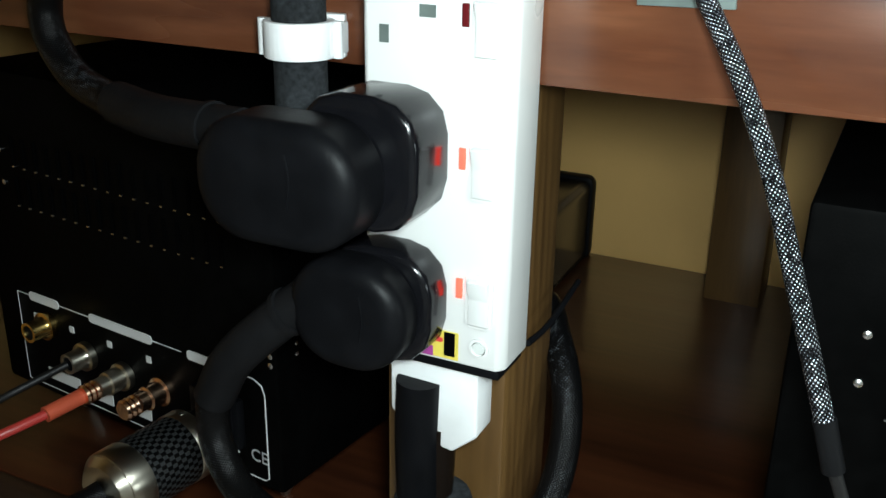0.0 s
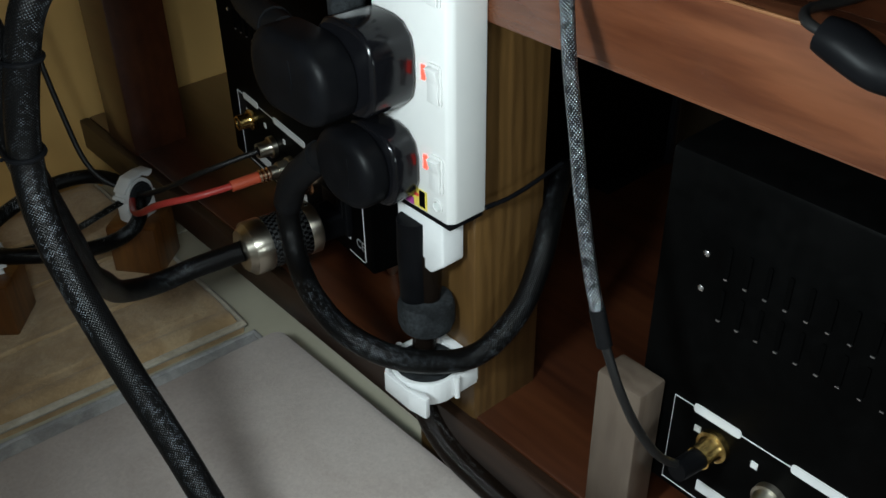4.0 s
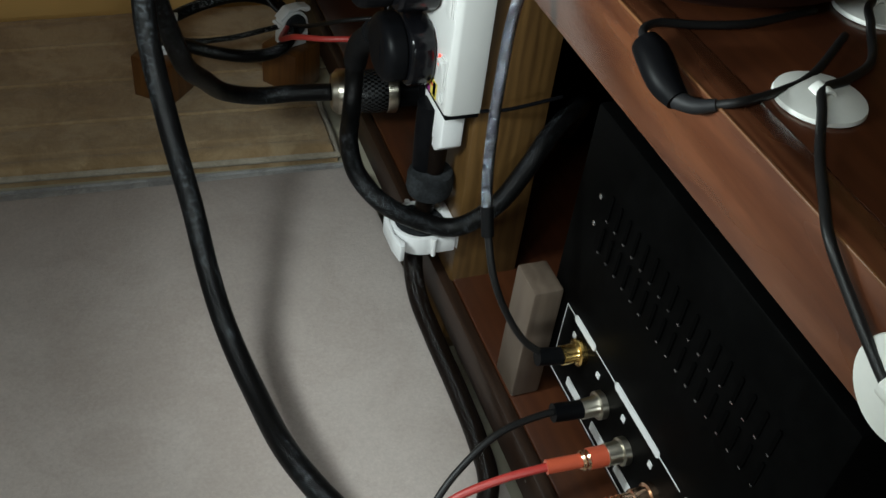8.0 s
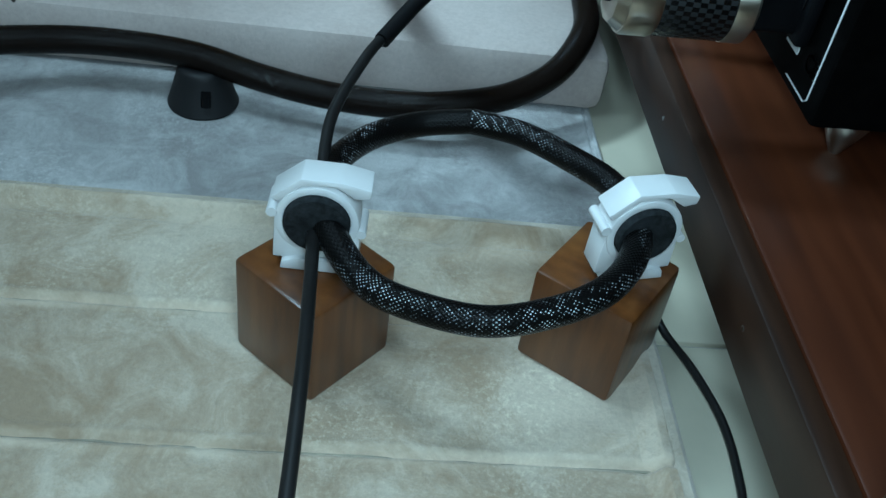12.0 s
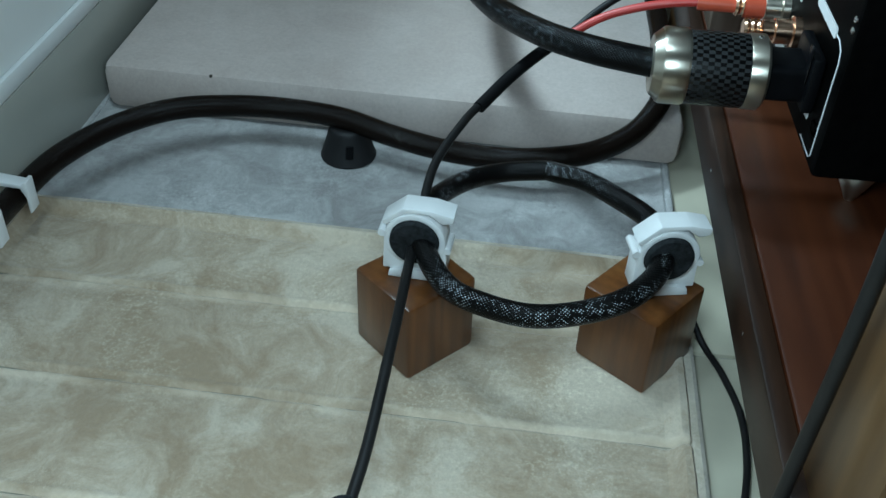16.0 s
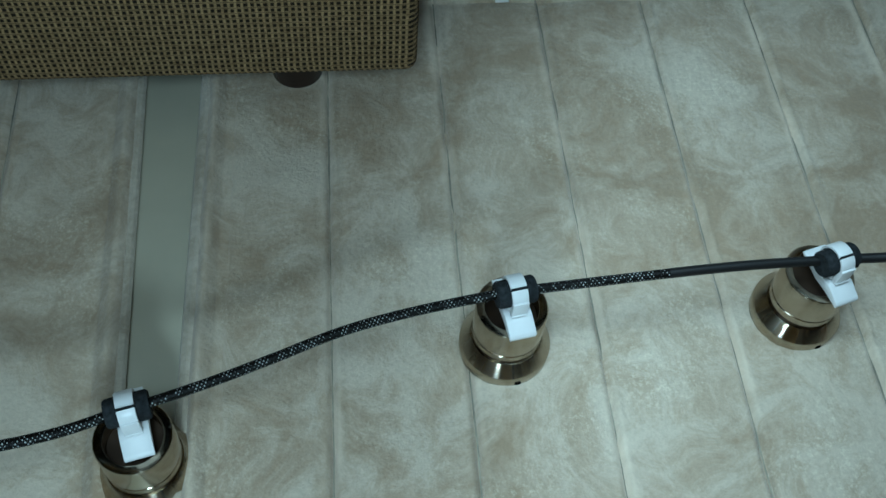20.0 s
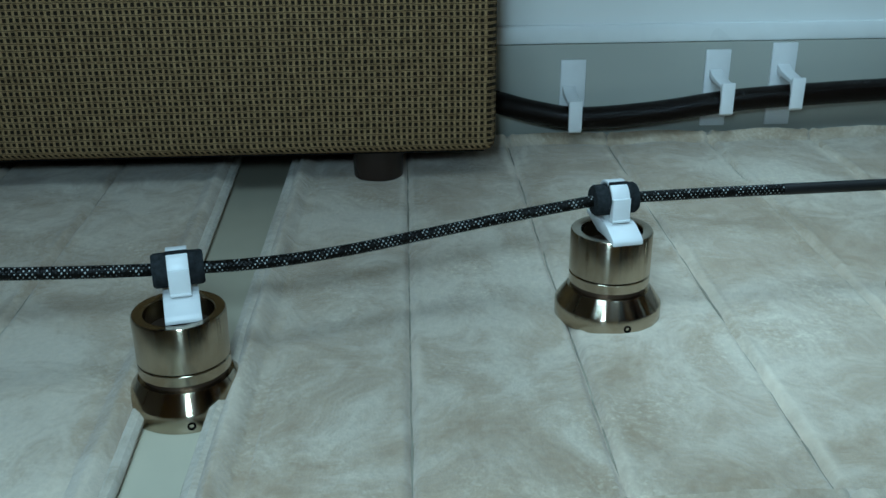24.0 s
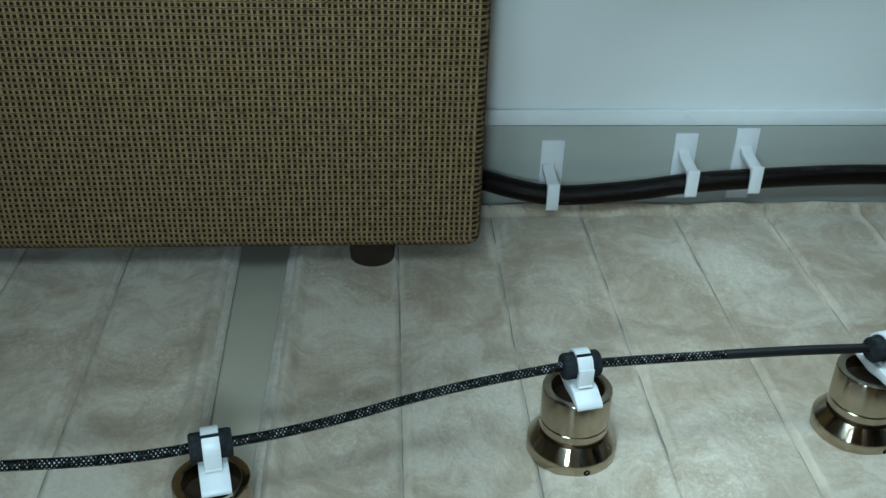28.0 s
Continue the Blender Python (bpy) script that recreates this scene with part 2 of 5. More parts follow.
def cloth(name, yarn, yarn_dark, gap, per_metre):
    """Coarse open weave: looped yarn rows with a small dark hole in each mesh, in the plane y-z or x-z of the object."""
    m, nt, p = nodes_of(name)
    tc = nt.nodes.new("ShaderNodeTexCoord")
    sp = nt.nodes.new("ShaderNodeSeparateXYZ")
    nt.links.new(tc.outputs["Object"], sp.inputs[0])
    v = coords(nt)
    wob = math_node(nt, "MULTIPLY", math_node(nt, "SUBTRACT", noise_tex(nt, v, 90.0, 2.0), 0.5), 0.45)
    side = math_node(nt, "ADD", sp.outputs[1], sp.outputs[0])
    u = math_node(nt, "ADD", math_node(nt, "MULTIPLY", side, per_metre * 1.06), wob)
    w = math_node(nt, "ADD", math_node(nt, "MULTIPLY", sp.outputs[2], per_metre), wob)
    su = math_node(nt, "ABSOLUTE", math_node(nt, "SINE", math_node(nt, "MULTIPLY", u, math.pi)))
    sw = math_node(nt, "ABSOLUTE", math_node(nt, "SINE", math_node(nt, "MULTIPLY", w, math.pi)))
    hole = math_node(nt, "MULTIPLY", ramp(nt, su, [(0.50, (0, 0, 0)), (0.80, (1, 1, 1))]), ramp(nt, sw, [(0.45, (0, 0, 0)), (0.75, (1, 1, 1))]))
    line = ramp(nt, sw, [(0.06, (1, 1, 1)), (0.26, (0, 0, 0))])
    fibre = noise_tex(nt, v, 800.0, 2.0)
    tone = noise_tex(nt, v, 140.0, 4.0, 0.7)
    col = ramp(nt, tone, [(0.34, yarn_dark), (0.62, yarn)])
    col = mix(nt, 0.3, col, ramp(nt, fibre, [(0.3, (0.4, 0.4, 0.4)), (0.7, (1, 1, 1))]), "MULTIPLY")
    col = mix(nt, math_node(nt, "MULTIPLY", line, 0.75), col, gap)
    col = mix(nt, hole, col, gap)
    nt.links.new(col, p.inputs["Base Color"])
    p.inputs["Roughness"].default_value = 0.85
    p.inputs["Specular IOR Level"].default_value = 0.2
    h = math_node(nt, "SUBTRACT", math_node(nt, "MULTIPLY", fibre, 0.2), math_node(nt, "ADD", hole, math_node(nt, "MULTIPLY", line, 0.6)))
    bump(nt, p, h, 0.9, 0.0018)
    return m


def carbon(name):
    """Glossy twill of dark fibre under clear lacquer; UV is (round, along)."""
    m, nt, p = nodes_of(name)
    v = coords(nt, (60, 280, 1), uv=True)
    ck = nt.nodes.new("ShaderNodeTexChecker")
    ck.inputs["Scale"].default_value = 1.0
    nt.links.new(v, ck.inputs["Vector"])
    ck.inputs["Color1"].default_value = (0.002, 0.002, 0.0022, 1)
    ck.inputs["Color2"].default_value = (0.0085, 0.009, 0.0095, 1)
    nt.links.new(ck.outputs["Color"], p.inputs["Base Color"])
    nt.links.new(ramp(nt, ck.outputs["Fac"], [(0.0, (0.60, 0.60, 0.60)), (1.0, (0.24, 0.24, 0.24))]), p.inputs["Roughness"])
    p.inputs["Specular IOR Level"].default_value = 0.42
    p.inputs["Coat Weight"].default_value = 0.05
    p.inputs["Coat Roughness"].default_value = 0.1
    bump(nt, p, ck.outputs["Fac"], 0.25, 0.0002)
    return m


def glowing(name, colour, strength):
    m, nt, p = nodes_of(name)
    p.inputs["Base Color"].default_value = (*colour, 1)
    p.inputs["Emission Color"].default_value = (*colour, 1)
    p.inputs["Emission Strength"].default_value = strength
    p.inputs["Roughness"].default_value = 0.3
    return m


def brushed(name, colour, rough=0.22, axis="X"):
    """Turned metal with fine rings round its axis."""
    m, nt, p = nodes_of(name)
    v = coords(nt, (1, 1, 900) if axis == "Z" else (900, 1, 1))
    f = noise_tex(nt, v, 6.0, 3.0)
    g = noise_tex(nt, coords(nt), 30.0, 3.0)
    nt.links.new(ramp(nt, g, [(0.3, tuple(c * 0.86 for c in colour)), (0.7, colour)]), p.inputs["Base Color"])
    nt.links.new(math_node(nt, "ADD", math_node(nt, "MULTIPLY", f, 0.14), rough - 0.07), p.inputs["Roughness"])
    p.inputs["Metallic"].default_value = 1.0
    p.inputs["Anisotropic"].default_value = 1.0 if axis == "Z" else 0.75
    p.inputs["Anisotropic Rotation"].default_value = 0.25
    tg = nt.nodes.new("ShaderNodeTangent")
    tg.direction_type, tg.axis = "RADIAL", axis
    nt.links.new(tg.outputs[0], p.inputs["Tangent"])
    bump(nt, p, f, 0.05, 0.0003)
    return m


M_TILE = plain("floor_tile_glaze", (0.47, 0.435, 0.335), 0.34, var=0.08, scale=18, relief=0.04, spec=0.35)
M_GROUT = plain("tile_grout", (0.34, 0.33, 0.30), 0.85, relief=0.4)
M_MAT = plush("beige_plush", (0.40, 0.305, 0.205), (0.50, 0.405, 0.295), (0.64, 0.55, 0.43), 9.0, 0.3, 0.55, 0.42)
M_MATSEWN = plush("beige_plush_sewn", (0.40, 0.305, 0.205), (0.50, 0.405, 0.295), (0.64, 0.55, 0.43), 9.0, 0.3, 0.55, 0.42, 0.5, (5.7208, 11.2598, -1.2515))
M_MATN = plush("tan_plush", (0.35, 0.225, 0.115), (0.44, 0.295, 0.16), (0.54, 0.385, 0.225), 9.0, 0.3, 0.5)
M_SEAM = plain("crease_thread", (0.30, 0.275, 0.215), 0.8, var=0.4, scale=90)
M_MATSIDE = plush("beige_edging", (0.44, 0.37, 0.28), (0.52, 0.45, 0.35), (0.60, 0.53, 0.43), 20)
M_GREY = plush("grey_plush", (0.29, 0.275, 0.27), (0.375, 0.365, 0.36), (0.48, 0.47, 0.465), 13, 0.35, 0.5, 0.4)
M_PAD = plush("grey_beige_suede", (0.44, 0.37, 0.335), (0.475, 0.405, 0.37), (0.51, 0.44, 0.405), 5, 0.2, 0.5, 0.1, 0.18)
M_WALL = plain("white_wall_paint", (0.80, 0.80, 0.78), 0.5, var=0.03, scale=9, relief=0.2)
M_SKIRT = plain("grey_skirting_glaze", (0.40, 0.40, 0.355), 0.25, var=0.05, scale=8, relief=0.03)
M_TRIM = plain("white_gloss_trim", (0.80, 0.81, 0.80), 0.3, var=0.03, relief=0.03)
M_RAIL = plain("pale_grey_rail_paint", (0.60, 0.62, 0.60), 0.35, var=0.03, relief=0.03)
M_FACESHADE = wood("shaded_front_wood", (0.016, 0.0072, 0.0040), (0.030, 0.0136, 0.0072), (0.047, 0.022, 0.0118), (6, 0.7, 6), 0.45, 0.05)
M_TAN = plain("tan_wall_paint", (0.70, 0.42, 0.145), 0.42, var=0.12, scale=6, relief=0.1)
M_CEIL = plain("ceiling_paint", (0.75, 0.73, 0.68), 0.8, var=0.03)
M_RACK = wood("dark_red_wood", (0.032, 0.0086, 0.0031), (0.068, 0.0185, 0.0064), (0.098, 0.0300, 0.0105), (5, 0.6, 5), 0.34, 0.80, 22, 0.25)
# The shelves' red wood, brightened in colour for the apron's lit front.
M_APRON = wood("lit_apron_wood", (0.062, 0.0180, 0.0080), (0.135, 0.044, 0.019), (0.195, 0.072, 0.032), (6, 0.8, 6), 0.27, 0.46, 26)
M_PALEWOOD = wood("pale_orange_wood", (0.12, 0.048, 0.016), (0.21, 0.085, 0.030), (0.28, 0.125, 0.048), (6, 0.8, 6), 0.42, 0.1)
M_POST = wood("brown_post_wood", (0.060, 0.029, 0.009), (0.130, 0.067, 0.020), (0.19, 0.103, 0.034), (6, 6, 0.7))
M_CUBE = wood("oiled_walnut", (0.050, 0.016, 0.004), (0.145, 0.053, 0.012), (0.25, 0.105, 0.027), (6, 6, 0.9), 0.32, 0.25, 26, 0.22)
M_WHITE = plain("white_plastic", (0.70, 0.70, 0.70), 0.38, var=0.05, relief=0.05)
M_STRIP = plain("white_moulded_plastic", (0.66, 0.655, 0.64), 0.32, var=0.02, relief=0.02)
M_FOAM = plain("black_foam", (0.018, 0.020, 0.022), 0.95, var=0.7, scale=380, relief=0.9, spec=0.2)
M_BLACK = plain("black_satin_plastic", (0.0034, 0.0035, 0.0042), 0.42, var=0.3, relief=0.12, spec=0.075)
M_GLOSS = plain("black_gloss_plastic", (0.004, 0.004, 0.005), 0.17, var=0.2, relief=0.02, spec=0.28)
M_AMP = plain("black_powder_coat", (0.0014, 0.0014, 0.0014), 0.48, var=0.4, scale=120, relief=0.15, spec=0.025)
M_SLOT = plain("slot_dark", (0.001, 0.001, 0.001), 0.9, spec=0.02)
M_EDGE = plain("bright_bare_metal", (0.7, 0.7, 0.7), 0.25, 1.0)
# Braids differ in how many glint dots are painted into their colour.
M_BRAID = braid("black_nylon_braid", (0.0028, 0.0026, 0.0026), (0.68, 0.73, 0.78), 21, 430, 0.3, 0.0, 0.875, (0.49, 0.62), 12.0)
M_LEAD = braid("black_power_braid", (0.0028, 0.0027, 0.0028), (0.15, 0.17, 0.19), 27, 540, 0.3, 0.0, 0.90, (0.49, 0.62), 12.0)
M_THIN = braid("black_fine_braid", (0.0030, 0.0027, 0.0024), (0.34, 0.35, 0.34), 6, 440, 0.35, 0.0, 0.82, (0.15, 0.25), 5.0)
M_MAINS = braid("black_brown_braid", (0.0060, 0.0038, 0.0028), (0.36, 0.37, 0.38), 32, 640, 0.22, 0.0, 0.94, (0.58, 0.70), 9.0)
M_SILVER = braid("silver_braid", (0.020, 0.021, 0.024), (0.74, 0.78, 0.83), 13, 470, 0.24, 0.85, 0.66)
M_RUBBER = plain("black_rubber", (0.009, 0.009, 0.010), 0.55, var=0.3, relief=0.2, spec=0.3)
M_FOOT = plain("dark_brown_foot_lacquer", (0.020, 0.012, 0.009), 0.28, var=0.3, spec=0.5)
M_JACKET = plain("dark_cable_jacket", (0.009, 0.0085, 0.0085), 0.45, var=0.3, spec=0.3)
M_SHRINK = plain("grey_heat_shrink", (0.0045, 0.0045, 0.0050), 0.5, var=0.25, relief=0.3, spec=0.10)
M_RED = plain("red_sleeve", (0.40, 0.035, 0.028), 0.4, var=0.15)
M_REDPL = plain("orange_red_plastic", (0.50, 0.085, 0.04), 0.35, var=0.12)
M_GOLD = brushed("gold_plate", (0.86, 0.58, 0.20))
M_COPPER = brushed("rose_copper", (0.88, 0.58, 0.40))
M_NICKEL = brushed("pale_champagne_metal", (0.60, 0.555, 0.465), 0.32)
M_STEEL = brushed("brushed_steel", (0.46, 0.40, 0.305), 0.16, "Z")
# Same steel darkened: shade of neck groove and hollow top, put into the colour.
M_STEELSHADE = plain("steel_recess_shade", (0.10, 0.07, 0.05), 0.4, 0.8)
M_CARBON = carbon("carbon_weave")
M_CLOTH = cloth("brown_open_weave", (0.40, 0.272, 0.125), (0.23, 0.150, 0.066), (0.018, 0.013, 0.007), 226)
M_NEON = glowing("red_neon", (1.0, 0.05, 0.03), 3.0)
M_NEONOFF = plain("dark_red_window", (0.10, 0.008, 0.01), 0.2)
M_PRINT = plain("white_print", (0.62, 0.62, 0.62), 0.5, var=0.05)
M_STICK_Y = plain("yellow_sticker", (0.65, 0.52, 0.08), 0.5)
M_STICK_P = plain("purple_sticker", (0.30, 0.04, 0.22), 0.5)
M_STICK_R = plain("red_sticker_mark", (0.6, 0.04, 0.04), 0.5)
M_TAPE = plain("grey_green_tape", (0.10, 0.125, 0.115), 0.6, var=0.2)
M_BLOCK = wood("pale_block_wood", (0.085, 0.060, 0.045), (0.13, 0.096, 0.073), (0.17, 0.13, 0.10), (6, 6, 1))
M_SLOTGLINT = plain("slot_glint_metal", (0.50, 0.50, 0.52), 0.28, 1.0)
M_BOWL = plain("dark_red_brown_lacquer", (0.010, 0.0040, 0.0038), 0.30, var=0.3, scale=14, relief=0.02, spec=0.3)
M_DISC = plain("milky_white_disc", (0.80, 0.80, 0.75), 0.45, var=0.06)


# ---------------------------------------------------------------- building helpers (drawing units, S metres each)
def part(name, bm, mat, parent=None, label="", angle=38):
    me = bpy.data.meshes.new(name)
    for v in bm.verts:
        v.co *= S
    bm.normal_update()
    bm.to_mesh(me)
    bm.free()
    me.materials.append(mat)
    me.polygons.foreach_set("use_smooth", [True] * len(me.polygons))
    me.set_sharp_from_angle(angle=radians(angle))
    ob = new(name, me)
    if parent:
        ob.parent = parent
    if label:
        tagged(ob, label)
    return ob


def at(x, y, z, rx=0, ry=0, rz=0):
    return pose(x * S, y * S, z * S, rx, ry, rz)


def thing(name, where, label, category, group="", kind=""):
    ob = new(name)
    ob.empty_display_size = 0.02
    ob.matrix_basis = where
    return tagged(ob, label, category, group, kind)


def box(x0, x1, y0, y1, z0, z1, bev=0.0, seg=2, bm=None):
    bm = bm or bmesh.new()
    r = bmesh.ops.create_cube(bm, size=1.0)
    for v in r["verts"]:
        v.co = Vector(((x0 + x1) / 2 + v.co.x * (x1 - x0), (y0 + y1) / 2 + v.co.y * (y1 - y0), (z0 + z1) / 2 + v.co.z * (z1 - z0)))
    if bev:
        es = list({e for v in r["verts"] for e in v.link_edges})
        bmesh.ops.bevel(bm, geom=es, offset=bev, segments=seg, affect="EDGES", profile=0.5)
    return bm


def lathe(profile, n=40, bm=None, axis="z", shift=(0, 0, 0)):
    """A turned body: profile of (radius, height); UV is (round, along)."""
    bm = bm or bmesh.new()
    uv = bm.loops.layers.uv.verify()
    rings = []
    for r, h in profile:
        ring = []
        for i in range(n):
            a = 2 * math.pi * i / n
            c, s = r * math.cos(a), r * math.sin(a)
            p = {"z": (c, s, h), "x": (h, c, s), "y": (s, h, c)}[axis]
            ring.append(bm.verts.new(Vector(p) + Vector(shift)))
        rings.append(ring)
    for k in range(len(rings) - 1):
        for i in range(n):
            j = (i + 1) % n
            f = bm.faces.new((rings[k][i], rings[k][j], rings[k + 1][j], rings[k + 1][i]))
            for lp, (uu, vv) in zip(f.loops, ((i, k), (i + 1, k), (i + 1, k + 1), (i, k + 1))):
                lp[uv].uv = (uu / n, profile[vv][1] * S)
    if profile[0][0] > 1e-5:
        bm.faces.new(list(reversed(rings[0])))
    if profile[-1][0] > 1e-5:
        bm.faces.new(rings[-1])
    return bm


def smooth_path(pts, per=8):
    """Catmull-Rom through the points."""
    p = [Vector(q) for q in pts]
    p = [2 * p[0] - p[1]] + p + [2 * p[-1] - p[-2]]
    out = []
    for i in range(1, len(p) - 2):
        for k in range(per):
            t = k / per
            a, b, c, d = p[i - 1], p[i], p[i + 1], p[i + 2]
            out.append(0.5 * ((2 * b) + (c - a) * t + (2 * a - 5 * b + 4 * c - d) * t * t + (3 * b - a - 3 * c + d) * t ** 3))
    out.append(p[-2])
    return out


def tube(pts, r, n=16, per=8, bm=None, straight=False, taper=None):
    """A round cable along the points; UV is (round, length in metres)."""
    bm = bm or bmesh.new()
    uv = bm.loops.layers.uv.verify()
    path = [Vector(q) for q in pts] if straight else smooth_path(pts, per)
    rings, run, last = [], 0.0, None
    side = None
    runs = []
    for i, c in enumerate(path):
        d = (path[min(i + 1, len(path) - 1)] - path[max(i - 1, 0)]).normalized()
        if side is None:
            side = d.orthogonal().normalized()
        side = (side - d * side.dot(d)).normalized()
        up = d.cross(side)
        rr = r if taper is None else taper(i / max(1, len(path) - 1)) * r
        rings.append([bm.verts.new(c + (side * math.cos(2 * math.pi * k / n) + up * math.sin(2 * math.pi * k / n)) * rr) for k in range(n)])
        run += (c - last).length * S if last is not None else 0.0
        last = c
        runs.append(run)
    for i in range(len(rings) - 1):
        for k in range(n):
            j = (k + 1) % n
            f = bm.faces.new((rings[i][k], rings[i][j], rings[i + 1][j], rings[i + 1][k]))
            for lp, (uu, vv) in zip(f.loops, ((k, i), (k + 1, i), (k + 1, i + 1), (k, i + 1))):
                lp[uv].uv = (uu / n, runs[vv])
    bm.faces.new(list(reversed(rings[0])))
    bm.faces.new(rings[-1])
    return bm


def slab(outline, lo, hi, axis="y", bev=0.0, bm=None):
    """A flat outline drawn out from lo to hi along an axis: x -> (y, z), y -> (x, z), z -> (x, y)."""
    bm = bm or bmesh.new()
    put = {"x": lambda a, b, c: (c, a, b), "y": lambda a, b, c: (a, c, b), "z": lambda a, b, c: (a, b, c)}[axis]
    low = [bm.verts.new(put(a, b, lo)) for a, b in outline]
    top = [bm.verts.new(put(a, b, hi)) for a, b in outline]
    n = len(outline)
    faces = [bm.faces.new(low[::-1]), bm.faces.new(top)]
    for i in range(n):
        j = (i + 1) % n
        faces.append(bm.faces.new((low[i], low[j], top[j], top[i])))
    bmesh.ops.recalc_face_normals(bm, faces=faces)
    if bev:
        es = list({e for f in faces for e in f.edges})
        bmesh.ops.bevel(bm, geom=es, offset=bev, segments=2, affect="EDGES", profile=0.5)
    return bm


def arc(r, a0, a1, n, cx=0.0, cz=0.0):
    return [(cx + r * math.cos(radians(a0 + (a1 - a0) * i / n)), cz + r * math.sin(radians(a0 + (a1 - a0) * i / n))) for i in range(n + 1)]


def rounded(w, h, r, n=6, cx=0.0, cy=0.0):
    out = []
    for sx, sy, a in ((1, 1, 0), (-1, 1, 90), (-1, -1, 180), (1, -1, 270)):
        out += arc(r, a, a + 90, n, cx + sx * (w / 2 - r), cy + sy * (h / 2 - r))
    return out


def loft(sections):
    """A closed body through outlines of equal count given as lists of points."""
    bm = bmesh.new()
    rings = [[bm.verts.new(p) for p in sec] for sec in sections]
    n = len(rings[0])
    for a, c in zip(rings, rings[1:]):
        for i in range(n):
            j = (i + 1) % n
            bm.faces.new((a[i], a[j], c[j], c[i]))
    bm.faces.new(rings[0][::-1])
    bm.faces.new(rings[-1])
    bmesh.ops.recalc_face_normals(bm, faces=bm.faces)
    return bm


def pillow(outline, x0, x1, r, steps=5, lean=0.0, back=None):
    """A flat outline in y-z drawn out along x with rolled edges of radius r at both ends."""
    cy = sum(p[0] for p in outline) / len(outline)
    cz = sum(p[1] for p in outline) / len(outline)
    half = max(abs(p[1] - cz) for p in outline)
    secs = []
    stations = [(x0 + r * (1 - math.cos(math.pi / 2 * k / steps)), 1 - (r / half) * (1 - math.sin(math.pi / 2 * k / steps))) for k in range(steps + 1)]
    r = r if back is None else back
    stations += [(x1 - r * (1 - math.cos(math.pi / 2 * k / steps)), 1 - (r / half) * (1 - math.sin(math.pi / 2 * k / steps))) for k in range(steps, -1, -1)]
    for x, s_ in stations:
        secs.append([Vector((x, cy + (y - cy) * s_, cz + (z - cz) * s_ + lean * (x - x1))) for y, z in outline])
    return loft(secs)


# ---------------------------------------------------------------- the setting
WALL_X = -0.404
NORTH, SOUTH, EAST, TOP = 1.44, -1.75, 1.04, 2.9

part("wall_west", box(WALL_X - 0.14, WALL_X, SOUTH, NORTH, -0.02, TOP), M_WALL)
tagged(bpy.data.objects["wall_west"], "white painted wall above a grey skirting", "wall", kind="structure")
ob = part("wall_east", box(EAST, EAST + 0.14, SOUTH, NORTH, -0.02, TOP), M_TAN)
tagged(ob, "tan painted wall behind the rack", "wall", kind="structure")
ob = part("wall_north", box(WALL_X - 0.14, EAST + 0.14, NORTH, NORTH + 0.14, -0.02, TOP), M_TAN)
tagged(ob, "tan painted end wall", "wall", kind="structure")
ob = part("wall_south", box(WALL_X - 0.14, EAST + 0.14, SOUTH - 0.14, SOUTH, -0.02, TOP), M_WALL)
tagged(ob, "plain white end wall", "wall", kind="structure")
ob = part("ceiling", box(WALL_X - 0.14, EAST + 0.14, SOUTH - 0.14, NORTH + 0.14, TOP, TOP + 0.1), M_CEIL)
tagged(ob, "plain pale ceiling", "ceiling", kind="structure")

skirt = thing("skirting", at(0, 0, 0), "pale grey glazed skirting with a white bead", "skirting", kind="structure")
part("skirting_board", box(WALL_X + 0.0005, WALL_X + 0.007, SOUTH, NORTH, 0.0, 0.107, 0.001), M_SKIRT, skirt)
part("bead", box(WALL_X + 0.0005, WALL_X + 0.0073, SOUTH, NORTH, 0.1072, 0.126, 0.003), M_TRIM, skirt, "white gloss bead")

floor = part("floor", box(WALL_X - 0.14, EAST + 0.14, SOUTH - 0.14, NORTH + 0.14, -0.05, -0.004), M_GROUT)
tagged(floor, "pale glazed floor tiles with narrow grey joints", "floor", kind="structure")
shared = {}
for i in range(-1, 3):
    for j in range(-3, 3):
        x0, y0 = -0.401 + i * 0.6, 0.03 + j * 0.6
        a, b = max(x0, WALL_X) - x0, min(x0 + 0.6, EAST) - x0
        c, d = max(y0, SOUTH) - y0, min(y0 + 0.6, NORTH) - y0
        if b - a < 0.02 or d - c < 0.02:
            continue
        key = tuple(round(q, 3) for q in (a, b, c, d))
        if key not in shared:
            ob = part("tile", box(a + 0.002, b - 0.002, c + 0.002, d - 0.002, -0.02, 0.0, 0.0015), M_TILE, floor)
            shared[key] = ob.data
        else:
            ob = new("tile", shared[key])
            ob.parent = floor
        ob.location = (x0 * S, y0 * S, 0)


